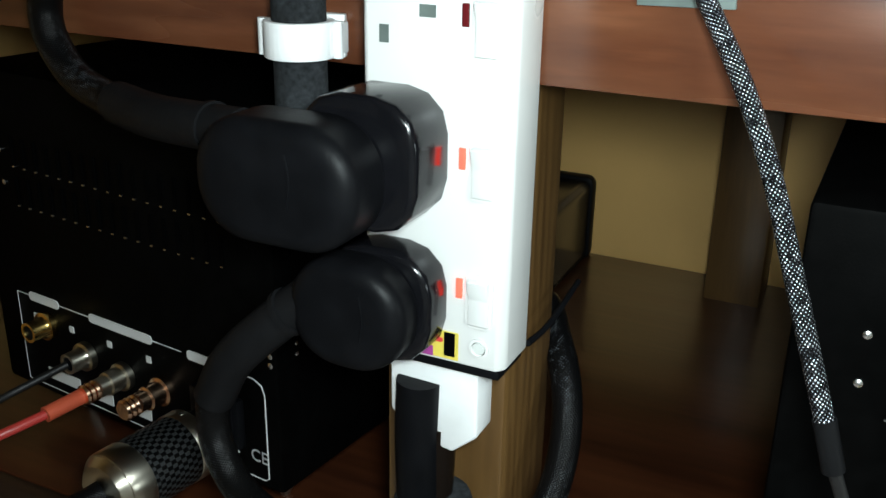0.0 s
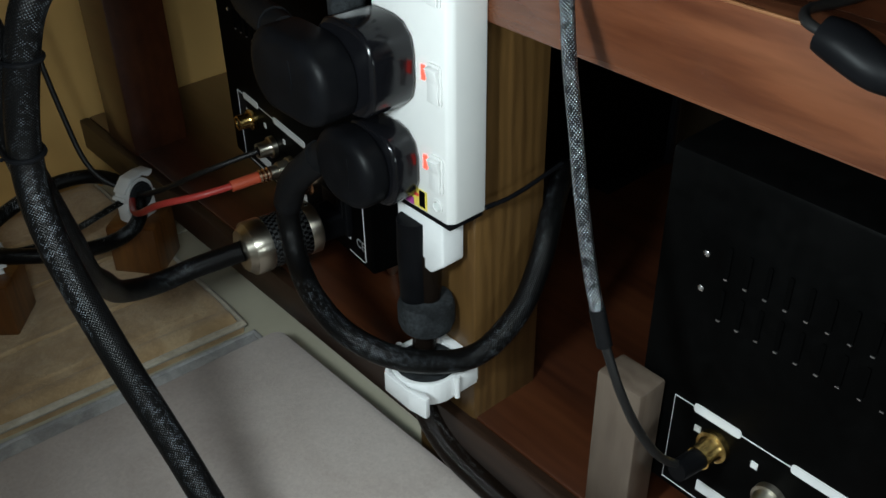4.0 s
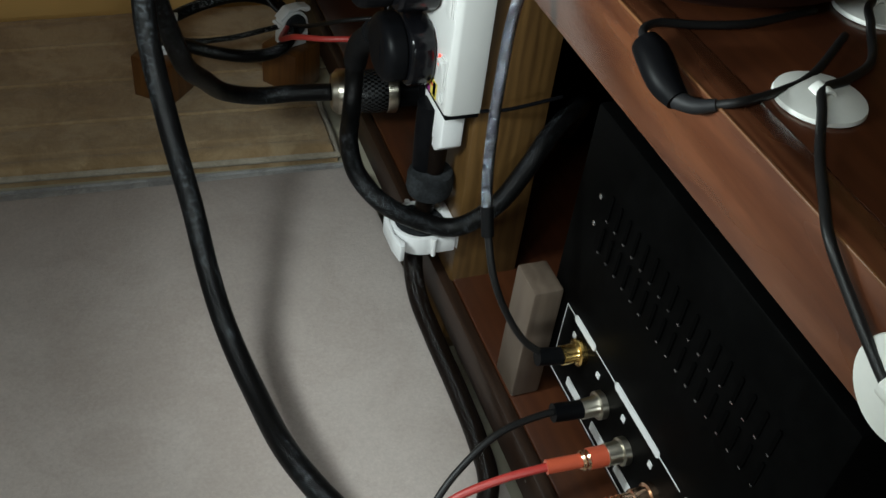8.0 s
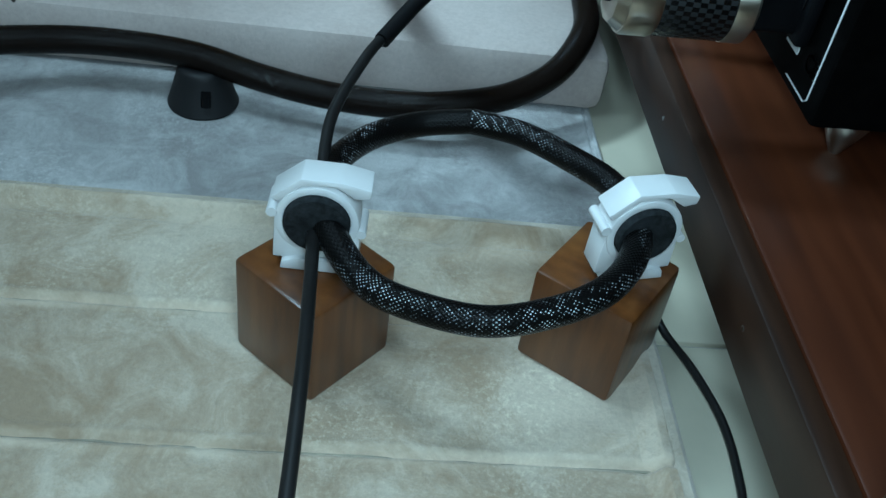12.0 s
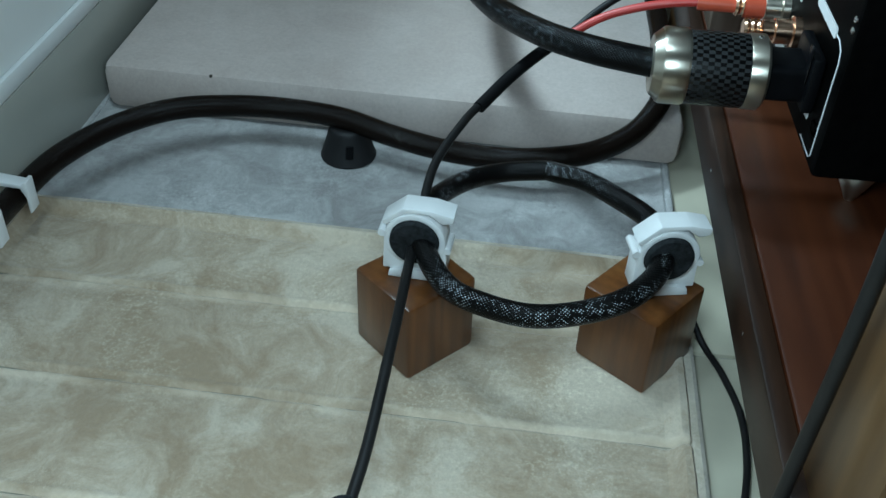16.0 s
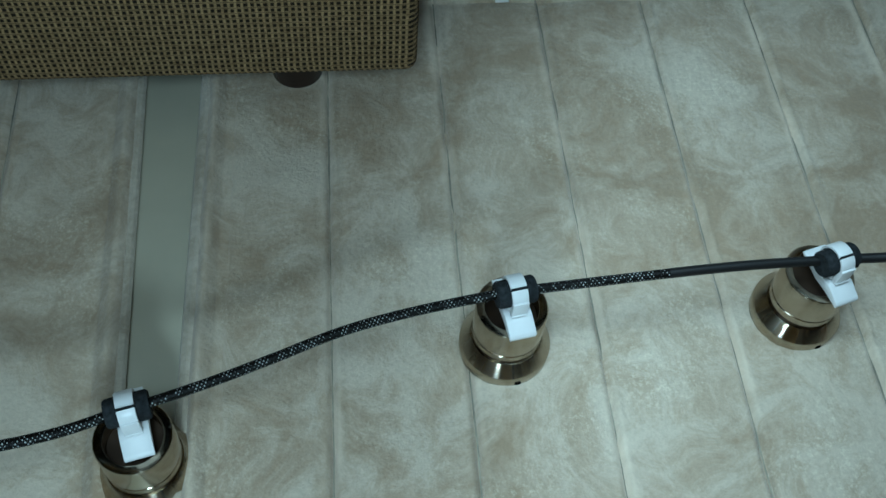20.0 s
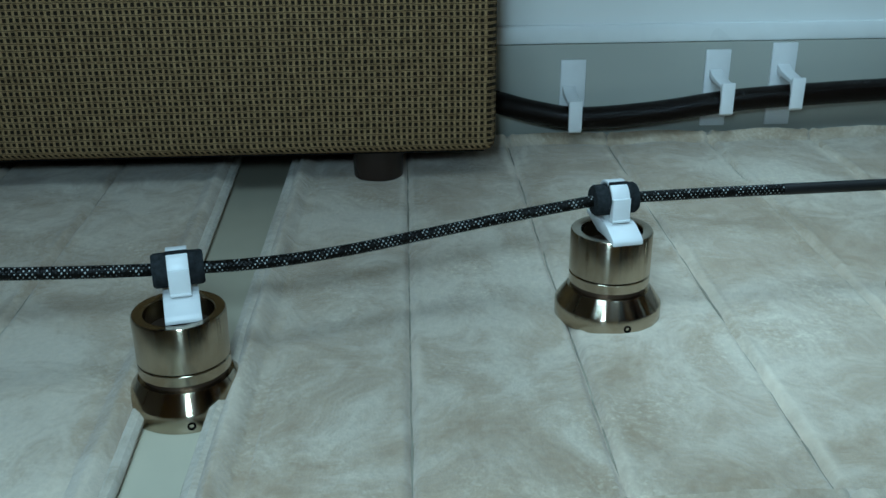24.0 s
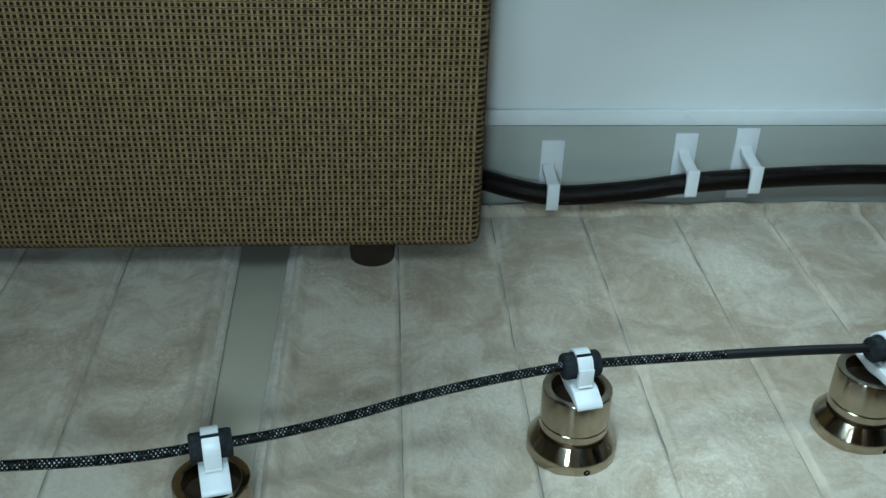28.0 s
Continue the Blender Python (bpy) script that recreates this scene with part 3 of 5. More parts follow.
# ---------------------------------------------------------------- floor mats
def quilt(name, corners, seams, thick, mat, nx, ny, groove=0.0044, border=0.012, puff=0.0022, seed=0.0, wide=0.0019, roll=0.0):
    """A stuffed mat on four corners (sw, se, ne, nw) with sewn channels across it at the given shares of its length."""
    sw, se, ne, nw = [Vector((*c, 0)) for c in corners]
    length = ((nw - sw).length + (ne - se).length) / 2
    width = ((se - sw).length + (ne - nw).length) / 2
    bm = bmesh.new()
    grid = []
    for j in range(ny + 1):
        row = []
        b = j / ny
        for i in range(nx + 1):
            a = i / nx
            p = sw * (1 - a) * (1 - b) + se * a * (1 - b) + ne * a * b + nw * (1 - a) * b
            edge = min(a * width, (1 - a) * width, b * length, (1 - b) * length)
            h = thick
            if edge < border:
                h = thick * (0.35 + 0.65 * math.sqrt(max(0.0, 1 - (1 - edge / border) ** 2)))
            h += roll * math.exp(-((edge - 0.0085) / 0.0065) ** 2)
            if border * 1.4 < edge < border * 2.2:
                h -= 0.0012
            for s_ in seams:
                d = abs(b - s_) * length
                wob = 0.0012 * noise.noise(Vector((a * 9 + seed, s_ * 31, 0)))
                h -= groove * math.exp(-((d + wob) / wide) ** 2)
                h += 0.0011 * math.exp(-((d + wob - 0.0055) / 0.0026) ** 2)
            cell = [s_ for s_ in (0.0, *seams, 1.0)]
            for lo, hi in zip(cell, cell[1:]):
                if lo <= b <= hi:
                    t = (b - lo) / (hi - lo)
                    h += puff * math.sin(math.pi * t)
            h += 0.0016 * noise.noise(Vector((p.x * 22 + seed, p.y * 22, 1))) + 0.0007 * noise.noise(Vector((p.x * 90 + seed, p.y * 90, 2)))
            row.append(bm.verts.new((p.x, p.y, max(0.002, h))))
        grid.append(row)
    for j in range(ny):
        for i in range(nx):
            bm.faces.new((grid[j][i], grid[j][i + 1], grid[j + 1][i + 1], grid[j + 1][i]))
    rim = grid[0][:] + [r[-1] for r in grid[1:]] + grid[-1][-2::-1] + [r[0] for r in grid[-2:0:-1]]
    low = [bm.verts.new((v.co.x, v.co.y, 0.0)) for v in rim]
    for k in range(len(rim)):
        m = (k + 1) % len(rim)
        bm.faces.new((rim[m], rim[k], low[k], low[m]))
    return bm


def edging(corners, z, r, bow=0.0):
    pts = []
    n = 14
    cs = [Vector((*c, z)) for c in corners]
    for a, b in zip(cs, cs[1:] + cs[:1]):
        for k in range(n):
            pts.append(a.lerp(b, k / n))
    return tube(pts + [pts[0]], r, 8, 1, straight=True)


def seam_threads(corners, shares, z, mat_ob):
    """The stitched line in the bottom of each sewn channel; its dark colour stands for crease shade too."""
    sw, se, ne, nw = [Vector((*c, z)) for c in corners]
    for k, b in enumerate(shares):
        p, q = sw.lerp(nw, b), se.lerp(ne, b)
        line = [p.lerp(q, 0.02 + 0.96 * i / 60) for i in range(61)]
        line = [v + Vector((0, 0.0011 * noise.noise(Vector((i * 0.31, k * 7.3, 0))), 0.0011 * noise.noise(Vector((i * 0.47, k * 3.1, 5))))) for i, v in enumerate(line)]
        part("seam", tube(line, 0.00075, 6, 1, straight=True), M_SEAM, mat_ob, "dark sewn seam with its crease shade")


MAT_C = ((-0.392, -0.706), (0.218, -0.713), (0.225, 0.130), (-0.392, 0.145))
rows_y = (-0.603, -0.501, -0.399, -0.295, -0.189, -0.077, 0.030)
mat = part("floor_mat", quilt("m", MAT_C, [(y + 0.709) / 0.846 for y in rows_y], 0.0105, M_MATSEWN, 110, 560, seed=3, roll=0.0095), M_MATSEWN)
tagged(mat, "beige plush quilted floor mat with sewn channels", "mat", "quilted mats")
seam_threads(MAT_C, [(y + 0.709) / 0.846 for y in rows_y], 0.0066, mat)
part("piping", edging(MAT_C, 0.0085, 0.0062), M_MATSIDE, mat, "beige sewn edge binding")
SM = ((-0.392, -1.62), (0.212, -1.62), (0.212, -0.754), (-0.392, -0.769))
mat2 = part("floor_mat", quilt("m", SM, [k / 8 for k in range(1, 8)], 0.0105, M_MAT, 80, 520, seed=11, roll=0.0060), M_MAT)
tagged(mat2, "beige plush quilted floor mat beside a floor gap", "mat", "quilted mats")
seam_threads(SM, [k / 8 for k in range(1, 8)], 0.0066, mat2)
part("piping", edging(SM, 0.0065, 0.0048), M_MATSIDE, mat2, "beige sewn edge binding")
NM = ((-0.385, 1.010), (0.225, 0.968), (0.236, 1.425), (-0.385, 1.430))
mat3 = part("floor_mat", quilt("m", NM, [k / 4 for k in range(1, 4)], 0.0265, M_MATN, 80, 200, seed=19, border=0.016), M_MATN)
tagged(mat3, "tan plush quilted floor mat under wooden blocks", "mat", "quilted mats")
part("piping", edging(NM, 0.014, 0.0050), M_MATSIDE, mat3, "beige sewn edge binding")
GM = ((-0.396, 0.152), (0.226, 0.140), (0.232, 0.955), (-0.396, 0.992))
gmat = part("floor_mat", quilt("m", GM, [], 0.0075, M_GREY, 100, 120, seed=27, border=0.006, puff=0.0), M_GREY)
tagged(gmat, "thin grey plush floor mat under a padded block", "mat")
part("piping", edging(GM, 0.0045, 0.0034), M_GREY, gmat, "grey sewn edge binding")

# the padded block on the grey mat
PAD = ((-0.384, 0.322), (0.239, 0.298), (0.229, 0.880), (-0.384, 0.905))
bm = slab(PAD, 0.0085, 0.064, "z", 0.013)
pad = part("padded_block", bm, M_PAD)
tagged(pad, "grey-beige padded block lying on a grey mat", "cushion")


# ---------------------------------------------------------------- the rack
rack = thing("equipment_rack", at(0, 0, 0), "dark red-brown wooden equipment rack with two shelves", "rack")
R_S, R_N, BACK = -0.268, 1.358, NORTH - 0.004
# Added strip: its darker wood stands for shade on the shelf's front face.
part("shelf_front_strip", box(0.2415, 0.2560, R_S + 0.01, BACK, 0.073, 0.1205, 0.002), M_FACESHADE, rack, "dark brown shelf edge with front shade in its colour")
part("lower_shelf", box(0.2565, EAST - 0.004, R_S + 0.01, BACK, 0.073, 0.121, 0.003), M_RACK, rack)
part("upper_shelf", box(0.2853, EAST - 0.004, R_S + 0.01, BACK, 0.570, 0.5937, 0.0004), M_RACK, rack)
for y0, y1 in ((R_S + 0.01, 0.5663), (0.5671, 0.6532), (0.6540, BACK)):
    part("upper_apron", box(0.2535, 0.2850, y0, y1, 0.5255, 0.594, 0.0016), M_APRON, rack)
    part("pale_edge", box(0.2529, 0.2552, y0 + 0.001, y1 - 0.001, 0.5922, 0.5944, 0.0009), M_PALEWOOD, rack, "pale orange front edge")
for y0 in (R_S, 0.568, R_N - 0.084):
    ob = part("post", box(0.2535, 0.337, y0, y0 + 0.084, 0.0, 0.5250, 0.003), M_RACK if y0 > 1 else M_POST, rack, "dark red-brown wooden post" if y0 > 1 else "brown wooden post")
for y0 in (R_S, 0.4975, R_N - 0.075):
    ob = part("post", box(0.950, 1.018, y0, y0 + 0.071, 0.0, 0.569, 0.003), M_POST, rack, "brown wooden post")
for y in (-0.05, 0.16, 0.30):
    part("nail", lathe([(0.0018, 0), (0.0018, 0.0006), (0.0008, 0.0012)], 10, axis="x", shift=(0.2413, y, 0.098)), M_EDGE, rack, "small bright nail head")


# ---------------------------------------------------------------- the two amplifiers
def lettering(words, size, y0, z0, x=-0.0009):
    """Flat letters on a face towards -x, reading towards -y."""
    cu = bpy.data.curves.new(words, "FONT")
    cu.body, cu.size = words, size
    ob = bpy.data.objects.new(words, cu)
    me = bpy.data.meshes.new_from_object(ob)
    bm = bmesh.new()
    bm.from_mesh(me)
    bpy.data.objects.remove(ob)
    bpy.data.curves.remove(cu)
    bpy.data.meshes.remove(me)
    for v in bm.verts:
        v.co = Vector((x, y0 - v.co.x, z0 + v.co.y))
    bmesh.ops.solidify(bm, geom=bm.faces[:], thickness=0.0004)
    return bm


def amplifier(where, label):
    """Local: x = 0 is the connector side facing the room, y runs along it, z from the shelf."""
    W, D, H = 0.356, 0.44, 0.351
    t = thing("amplifier", where, label, "amplifier", "matching amplifiers")
    z0 = 0.044
    part("case", box(0, D, 0, W, z0, H, 0.004), M_AMP, t)
    part("front_plate", box(D + 0.0005, D + 0.012, -0.006, W + 0.006, z0 - 0.006, H + 0.006, 0.003), M_GLOSS, t)
    for x in (0.05, D - 0.05):
        for y in (0.045, W - 0.045):
            part("foot", lathe([(0.004, 0.0), (0.012, 0.016), (0.018, 0.03), (0.018, z0)], 24, shift=(x, y, 0)), M_NICKEL, t, "pale metal cone foot")
    # raised white outline of the connector field
    ys, yn, zl, zu = 0.014, 0.322, 0.052, 0.143
    part("outline", tube([(-0.0006, 0.105, zu), (-0.0006, yn, zu), (-0.0006, yn, zl), (-0.0006, 0.13, zl)], 0.00045, 6, 1, straight=True), M_PRINT, t, "thin white printed outline")
    o = [(-0.0006, 0.035, zu), (-0.0006, ys + 0.012, zu), (-0.0006, ys + 0.003, zu - 0.004), (-0.0006, ys, zu - 0.012), (-0.0006, ys, zl + 0.003), (-0.0006, ys + 0.004, zl), (-0.0006, 0.05, zl)]
    part("outline", tube(o, 0.00055, 6, 1, straight=True), M_PRINT, t, "thin white printed outline")
    for y0, y1 in ((0.036, 0.098), (0.140, 0.220), (0.262, 0.304)):
        part("caption_bar", slab(rounded(y1 - y0, 0.0085, 0.003, 4, (y0 + y1) / 2, zu), -0.0012, -0.0002, "x"), M_PRINT, t, "white caption bar")
    for y0, y1, zz in ((0.15, 0.185, 0.062), (0.20, 0.235, 0.06), (0.245, 0.29, 0.062), (0.046, 0.066, 0.068)):
        part("print_bar", box(-0.0012, -0.0002, y0, y1, zz, zz + 0.011), M_PRINT, t, "small white printed bar")
    for y in (0.298, 0.247, 0.196, 0.146):
        part("print_bar", box(-0.0012, -0.0002, y - 0.0028, y + 0.0028, 0.1205, 0.1265), M_PRINT, t, "small white printed bar")
    part("approval_mark", lettering("CE", 0.0155, 0.0325, 0.068), M_PRINT, t, "white printed CE mark")
    # ventilation slots in two rows
    for r in range(2):
        for k in range(17):
            y = 0.05 + k * 0.0155
            z = 0.245 + r * 0.036
            part("vent_slot", slab(rounded(0.0036, 0.026, 0.0017, 3, y, z), -0.0014, -0.0004, "x"), M_SLOT, t)
            # bright bar added as the glint on the slot's lower edge
            part("slot_glint", slab(rounded(0.0032, 0.0013, 0.0006, 2, y, z - 0.0138), -0.0018, -0.0005, "x"), M_SLOTGLINT, t, "thin bright bar for a slot's edge glint")
    for y, z in ((0.006, 0.168), (0.006, 0.160), (W - 0.04, 0.28), (W - 0.04, 0.25)):
        part("screw", lathe([(0.0026, 0), (0.0026, -0.001), (0.001, -0.002)], 12, axis="x", shift=(-0.0002, y, z)), M_EDGE, t, "bright screw head")
    for x, z in ((0.022, 0.172), (0.022, 0.163)):
        part("screw", lathe([(0.002, 0), (0.002, -0.0008), (0.001, -0.0016)], 12, axis="y", shift=(x, -0.0002, z)), M_EDGE, t, "bright screw head")
    # sockets
    def rca(y, z, ring):
        s_ = part("socket", lathe([(0.0135, 0.0), (0.0135, -0.006), (0.011, -0.007), (0.0095, -0.010), (0.0095, -0.022), (0.007, -0.022), (0.006, -0.012)], 28, axis="x", shift=(-0.0002, y, z)), ring, t, "metal phono socket")
        part("core", lathe([(0.0068, -0.004), (0.0068, -0.0205), (0.0025, -0.0205)], 20, axis="x", shift=(0, y, z)), M_BLACK, s_)
    rca(0.281, 0.119, M_GOLD)
    rca(0.229, 0.103, M_NICKEL)
    def post(y, z, cap, lbl):
        s_ = part("binding_post", lathe([(0.013, 0.0), (0.013, -0.006), (0.0105, -0.007), (0.0105, -0.020), (0.0085, -0.021), (0.0085, -0.030)], 28, axis="x", shift=(-0.0002, y, z)), cap, t, lbl)
        for k in range(3):
            part("thread_ring", lathe([(0.0075, -0.031 - k * 0.005), (0.0092, -0.033 - k * 0.005), (0.0075, -0.035 - k * 0.005)], 24, axis="x", shift=(0, y, z)), M_COPPER, s_)
    post(0.180, 0.098, M_NICKEL, "pale metal binding post")
    post(0.130, 0.100, M_COPPER, "copper binding post")
    # mains inlet
    part("mains_inlet", box(-0.010, -0.0005, 0.036, 0.090, 0.077, 0.122, 0.003), M_BLACK, t, "black mains inlet")
    part("rocker_switch", box(-0.012, -0.0103, 0.040, 0.050, 0.100, 0.128, 0.001), M_GLOSS, t, "black rocker switch")
    return t


amplifier(at(0.290, 0.055, 0.121), "black amplifier with sockets beside a wooden post")
amplifier(at(0.290, 0.768, 0.121, 0, 0, -7.0), "black amplifier with slotted back on the far shelf")


def mains_connector(where, label):
    """Round plug; local x runs from the inlet (0) towards the cable (-)."""
    t = thing("mains_connector", where, label, "plug", "carbon-fibre plugs")
    part("insert", slab(rounded(0.040, 0.030, 0.006, 5), -0.030, -0.001, "x"), M_BLACK, t, "black moulded insert")
    part("front_ring", lathe([(0.0, -0.0295), (0.026, -0.0295), (0.029, -0.032), (0.029, -0.043), (0.0285, -0.044)], 44, axis="x"), M_NICKEL, t, "pale metal front ring")
    part("sleeve", lathe([(0.0282, -0.0435), (0.0285, -0.046), (0.0285, -0.086), (0.0282, -0.0885)], 48, axis="x"), M_CARBON, t, "black carbon-fibre sleeve")
    prof = [(0.0285, -0.0880), (0.0295, -0.090), (0.0295, -0.106), (0.0285, -0.108)]
    part("rear_ring", lathe(prof, 48, axis="x"), M_NICKEL, t, "pale champagne metal ring")
    part("clamp", lathe([(0.0283, -0.1075), (0.0228, -0.1145), (0.0165, -0.1155), (0.0125, -0.114)], 12, axis="x"), M_NICKEL, t, "faceted metal cable clamp")
    part("set_screw", lathe([(0.002, 0.028), (0.002, 0.0292), (0.001, 0.0296)], 12, shift=(-0.037, 0, 0)), M_EDGE, t, "small set screw")
    return t


mains_connector(at(0.282, 0.118, 0.2165), "carbon-fibre mains plug with champagne metal rings in an amplifier")
mains_connector(at(0.291, 0.8297, 0.2125, 0, 0, -7.0), "carbon-fibre mains plug with champagne metal rings on the far amplifier")

# small things on the lower shelf
dvc = thing("black_device", at(0.86, 0.815, 0.1215), "black rounded box standing on the shelf near the wall", "device")
part("shell", slab(rounded(0.140, 0.118, 0.010, 5, 0.0, 0.0595), -0.20, 0.140, "x", 0.004), M_GLOSS, dvc)
part("rear_bezel", slab(rounded(0.146, 0.122, 0.012, 5, 0.0, 0.0615), 0.1405, 0.158, "x", 0.003), M_BLACK, dvc, "matt black rear bezel")
ob = part("wooden_block", box(0.2565, 0.2885, 0.386, 0.430, 0.1215, 0.274, 0.003), M_BLOCK)
tagged(ob, "pale wooden block standing beside an amplifier", "block")


# ---------------------------------------------------------------- socket strip on the middle post
strip = thing("power_strip", at(0.2535, 0.601, 0.3655), "white switched socket strip screwed upright to a wooden post", "power strip")
SW, SD, SL = 0.092, 0.039, 0.322
part("housing", slab([(-SD, -SW / 2 + 0.004), (-SD + 0.006, -SW / 2), (-0.0005, -SW / 2), (-0.0005, SW / 2), (-SD + 0.006, SW / 2), (-SD, SW / 2 - 0.004)], 0.0, SL, "z", 0.002), M_STRIP, strip)
fx = -SD - 0.0003
for k, on in enumerate((True, True, False, False)):
    zc = 0.0445 + k * 0.0757
    part("switch_rim", slab(rounded(0.0165, 0.033, 0.004, 4, -0.0305, zc - 0.002), fx - 0.0012, fx + 0.0002, "x"), M_STRIP, strip)
    part("rocker", slab([(fx - 0.0014, zc - 0.0165), (fx - 0.0030, zc - 0.016), (fx - 0.0028, zc), (fx - 0.0062, zc + 0.0115), (fx - 0.0014, zc + 0.0125)], -0.0370, -0.0245, "y", 0.0006), M_STRIP, strip, "white rocker switch")
    part("neon_window", box(fx - 0.0012, fx + 0.0002, -0.0200, -0.0160, zc - 0.0015, zc + 0.0105, 0.0004), M_NEON if on else M_NEONOFF, strip, "lit red neon" if on else "unlit dark red neon")
    for yy, zz, w, h in ((0.004, zc + 0.0050, 0.0095, 0.0065), (0.0300, zc - 0.0085, 0.0055, 0.0095), (0.0300, zc + 0.0185, 0.0055, 0.0095)):
        part("pin_slot", box(fx - 0.0004, fx + 0.0002, yy - w / 2, yy + w / 2, zz - h / 2, zz + h / 2), M_TAPE, strip, "dark pin slot")
part("screw", lathe([(0.0062, 0.0), (0.0062, -0.0010), (0.0045, -0.0012), (0.004, 0.0)], 20, axis="x", shift=(fx, -0.031, 0.0135)), M_STRIP, strip, "white screw well")
part("screw", lathe([(0.0, 0.0), (0.0038, -0.0002), (0.0036, -0.0008), (0.0, -0.0009)], 18, axis="x", shift=(fx, -0.031, 0.0135)), M_RAIL, strip, "pale screw head")
part("sticker", box(fx - 0.0004, fx + 0.0002, -0.018, 0.008, 0.0025, 0.0200), M_STICK_Y, strip, "yellow sticker")
part("sticker", box(fx - 0.0007, fx - 0.00045, -0.002, 0.008, 0.0025, 0.0090), M_STICK_P, strip, "purple sticker corner")
part("sticker", box(fx - 0.0007, fx - 0.00045, -0.016, -0.009, 0.0045, 0.0195), M_SLOT, strip, "black sticker block")
part("sticker", slab(rounded(0.008, 0.003, 0.0014, 3, -0.0045, 0.0140), fx - 0.0008, fx - 0.00045, "x"), M_STICK_R, strip, "red sticker mark")
part("end_gasket", box(-SD + 0.002, -0.001, -SW / 2 + 0.003, SW / 2 - 0.003, -0.006, -0.0005, 0.001), M_BLACK, strip, "black end gasket")
part("strain_relief", slab([(-0.028, -0.007), (0.031, -0.007), (0.031, -0.046), (0.014, -0.062), (-0.012, -0.066), (-0.028, -0.052)], -0.032, -0.008, "x", 0.002), M_WHITE, strip, "white cable strain relief")
part("fixing_band", tube([(-0.002, -0.047, 0.004), (0.03, -0.049, 0.004), (0.086, -0.049, 0.012)], 0.002, 8, 4), M_BLACK, strip, "thin black fixing band")


def wall_plug(where, label, deep, base, cover, cut):
    """Local x = 0 on the socket face, body towards -x, cable leaves along +y; base and cover are (y0, y1, z0, z1)."""
    t = thing("mains_plug", where, label, "plug", "black mains plugs")
    def face(y0, y1, z0, z1, r):
        return rounded(y1 - y0, z1 - z0, r, 9, (y0 + y1) / 2, (z0 + z1) / 2)
    part("base", pillow(rounded(base[1] - base[0], base[3] - base[2], 0.024, 3, (base[0] + base[1]) / 2, (base[2] + base[3]) / 2), -cut, -0.0005, 0.0040, 4, back=0.004), M_GLOSS, t, "glossy black plug base")
    cov = part("cover", pillow(face(*cover, 0.0315), -deep, -cut - 0.0004, 0.010, 8, back=0.0016), M_BLACK, t, "matt black rounded plug cover")
    xf, ym = -deep + 0.0002, (cover[0] + cover[1]) / 2
    part("ridge", tube([(xf, ym - 0.012, -0.014), (xf - 0.0003, ym - 0.014, 0.0), (xf, ym - 0.012, 0.014)], 0.0007, 6, 4), M_BLACK, cov)
    return t


wall_plug(at(0.2135, 0.6, 0.4885), "large glossy black mains plug in a white socket strip", 0.0765, (-0.010, 0.060, -0.0335, 0.0395), (0.007, 0.106, -0.0390, 0.0290), 0.0415)
wall_plug(at(0.2135, 0.6, 0.4065), "black mains plug below another on a socket strip", 0.0490, (-0.011, 0.056, -0.0345, 0.0335), (-0.005, 0.069, -0.0350, 0.0305), 0.0260)


def cable(name, pts, r, mat, label, n=16, per=8, group=""):
    ob = part(name, tube(pts, r, n, per), mat)
    return tagged(ob, label, "cable", group)


# upper plug lead, arching over to the southern amplifier
LEAD = 0.0112
ARCH = [(0.168, 0.690, 0.501), (0.171, 0.708, 0.500), (0.185, 0.768, 0.497), (0.205, 0.825, 0.498), (0.224, 0.872, 0.506), (0.231, 0.897, 0.532), (0.226, 0.887, 0.564), (0.195, 0.834, 0.604), (0.147, 0.775, 0.628), (0.094, 0.717, 0.632), (0.048, 0.674, 0.624), (0.005, 0.660, 0.610), (-0.022, 0.665, 0.586), (-0.035, 0.675, 0.546), (-0.047, 0.684, 0.479)]
c1 = cable("power_cable", ARCH + [(-0.051, 0.667, 0.421), (-0.043, 0.623, 0.344), (-0.032, 0.581, 0.274), (-0.026, 0.537, 0.223), (-0.018, 0.487, 0.190), (-0.005, 0.413, 0.177), (0.010, 0.328, 0.185), (0.042, 0.244, 0.195), (0.083, 0.175, 0.208), (0.123, 0.131, 0.218), (0.170, 0.119, 0.2165)],
    LEAD, M_LEAD, "thick black braided power cable looping to an amplifier")
part("boot", tube([(0.168, 0.692, 0.501), (0.171, 0.708, 0.500), (0.185, 0.768, 0.497), (0.200, 0.811, 0.4975)], 0.0135, 20, 6), M_SHRINK, c1, "grey heat-shrink boot")
part("boot_ring", tube([(0.1725, 0.715, 0.4997), (0.1732, 0.7185, 0.4995)], 0.0150, 20, 2), M_SHRINK, c1)
# second lead in the bundle, to the northern amplifier
c2 = cable("power_cable", [(0.229, 0.695, 0.470), (0.229, 0.695, 0.560), (0.222, 0.705, 0.660), (0.150, 0.730, 0.770), (0.040, 0.752, 0.800), (-0.045, 0.748, 0.760), (-0.066, 0.730, 0.690), (-0.056, 0.708, 0.610), (-0.043, 0.698, 0.546), (-0.045, 0.7065, 0.479),
    (-0.036, 0.714, 0.430), (-0.023, 0.726, 0.376), (-0.010, 0.748, 0.328), (0.012, 0.786, 0.286), (0.040, 0.833, 0.236), (0.086, 0.864, 0.204), (0.134, 0.862, 0.204), (0.178, 0.8438, 0.2125)], LEAD, M_LEAD, "thick black braided power cable bundled with another")


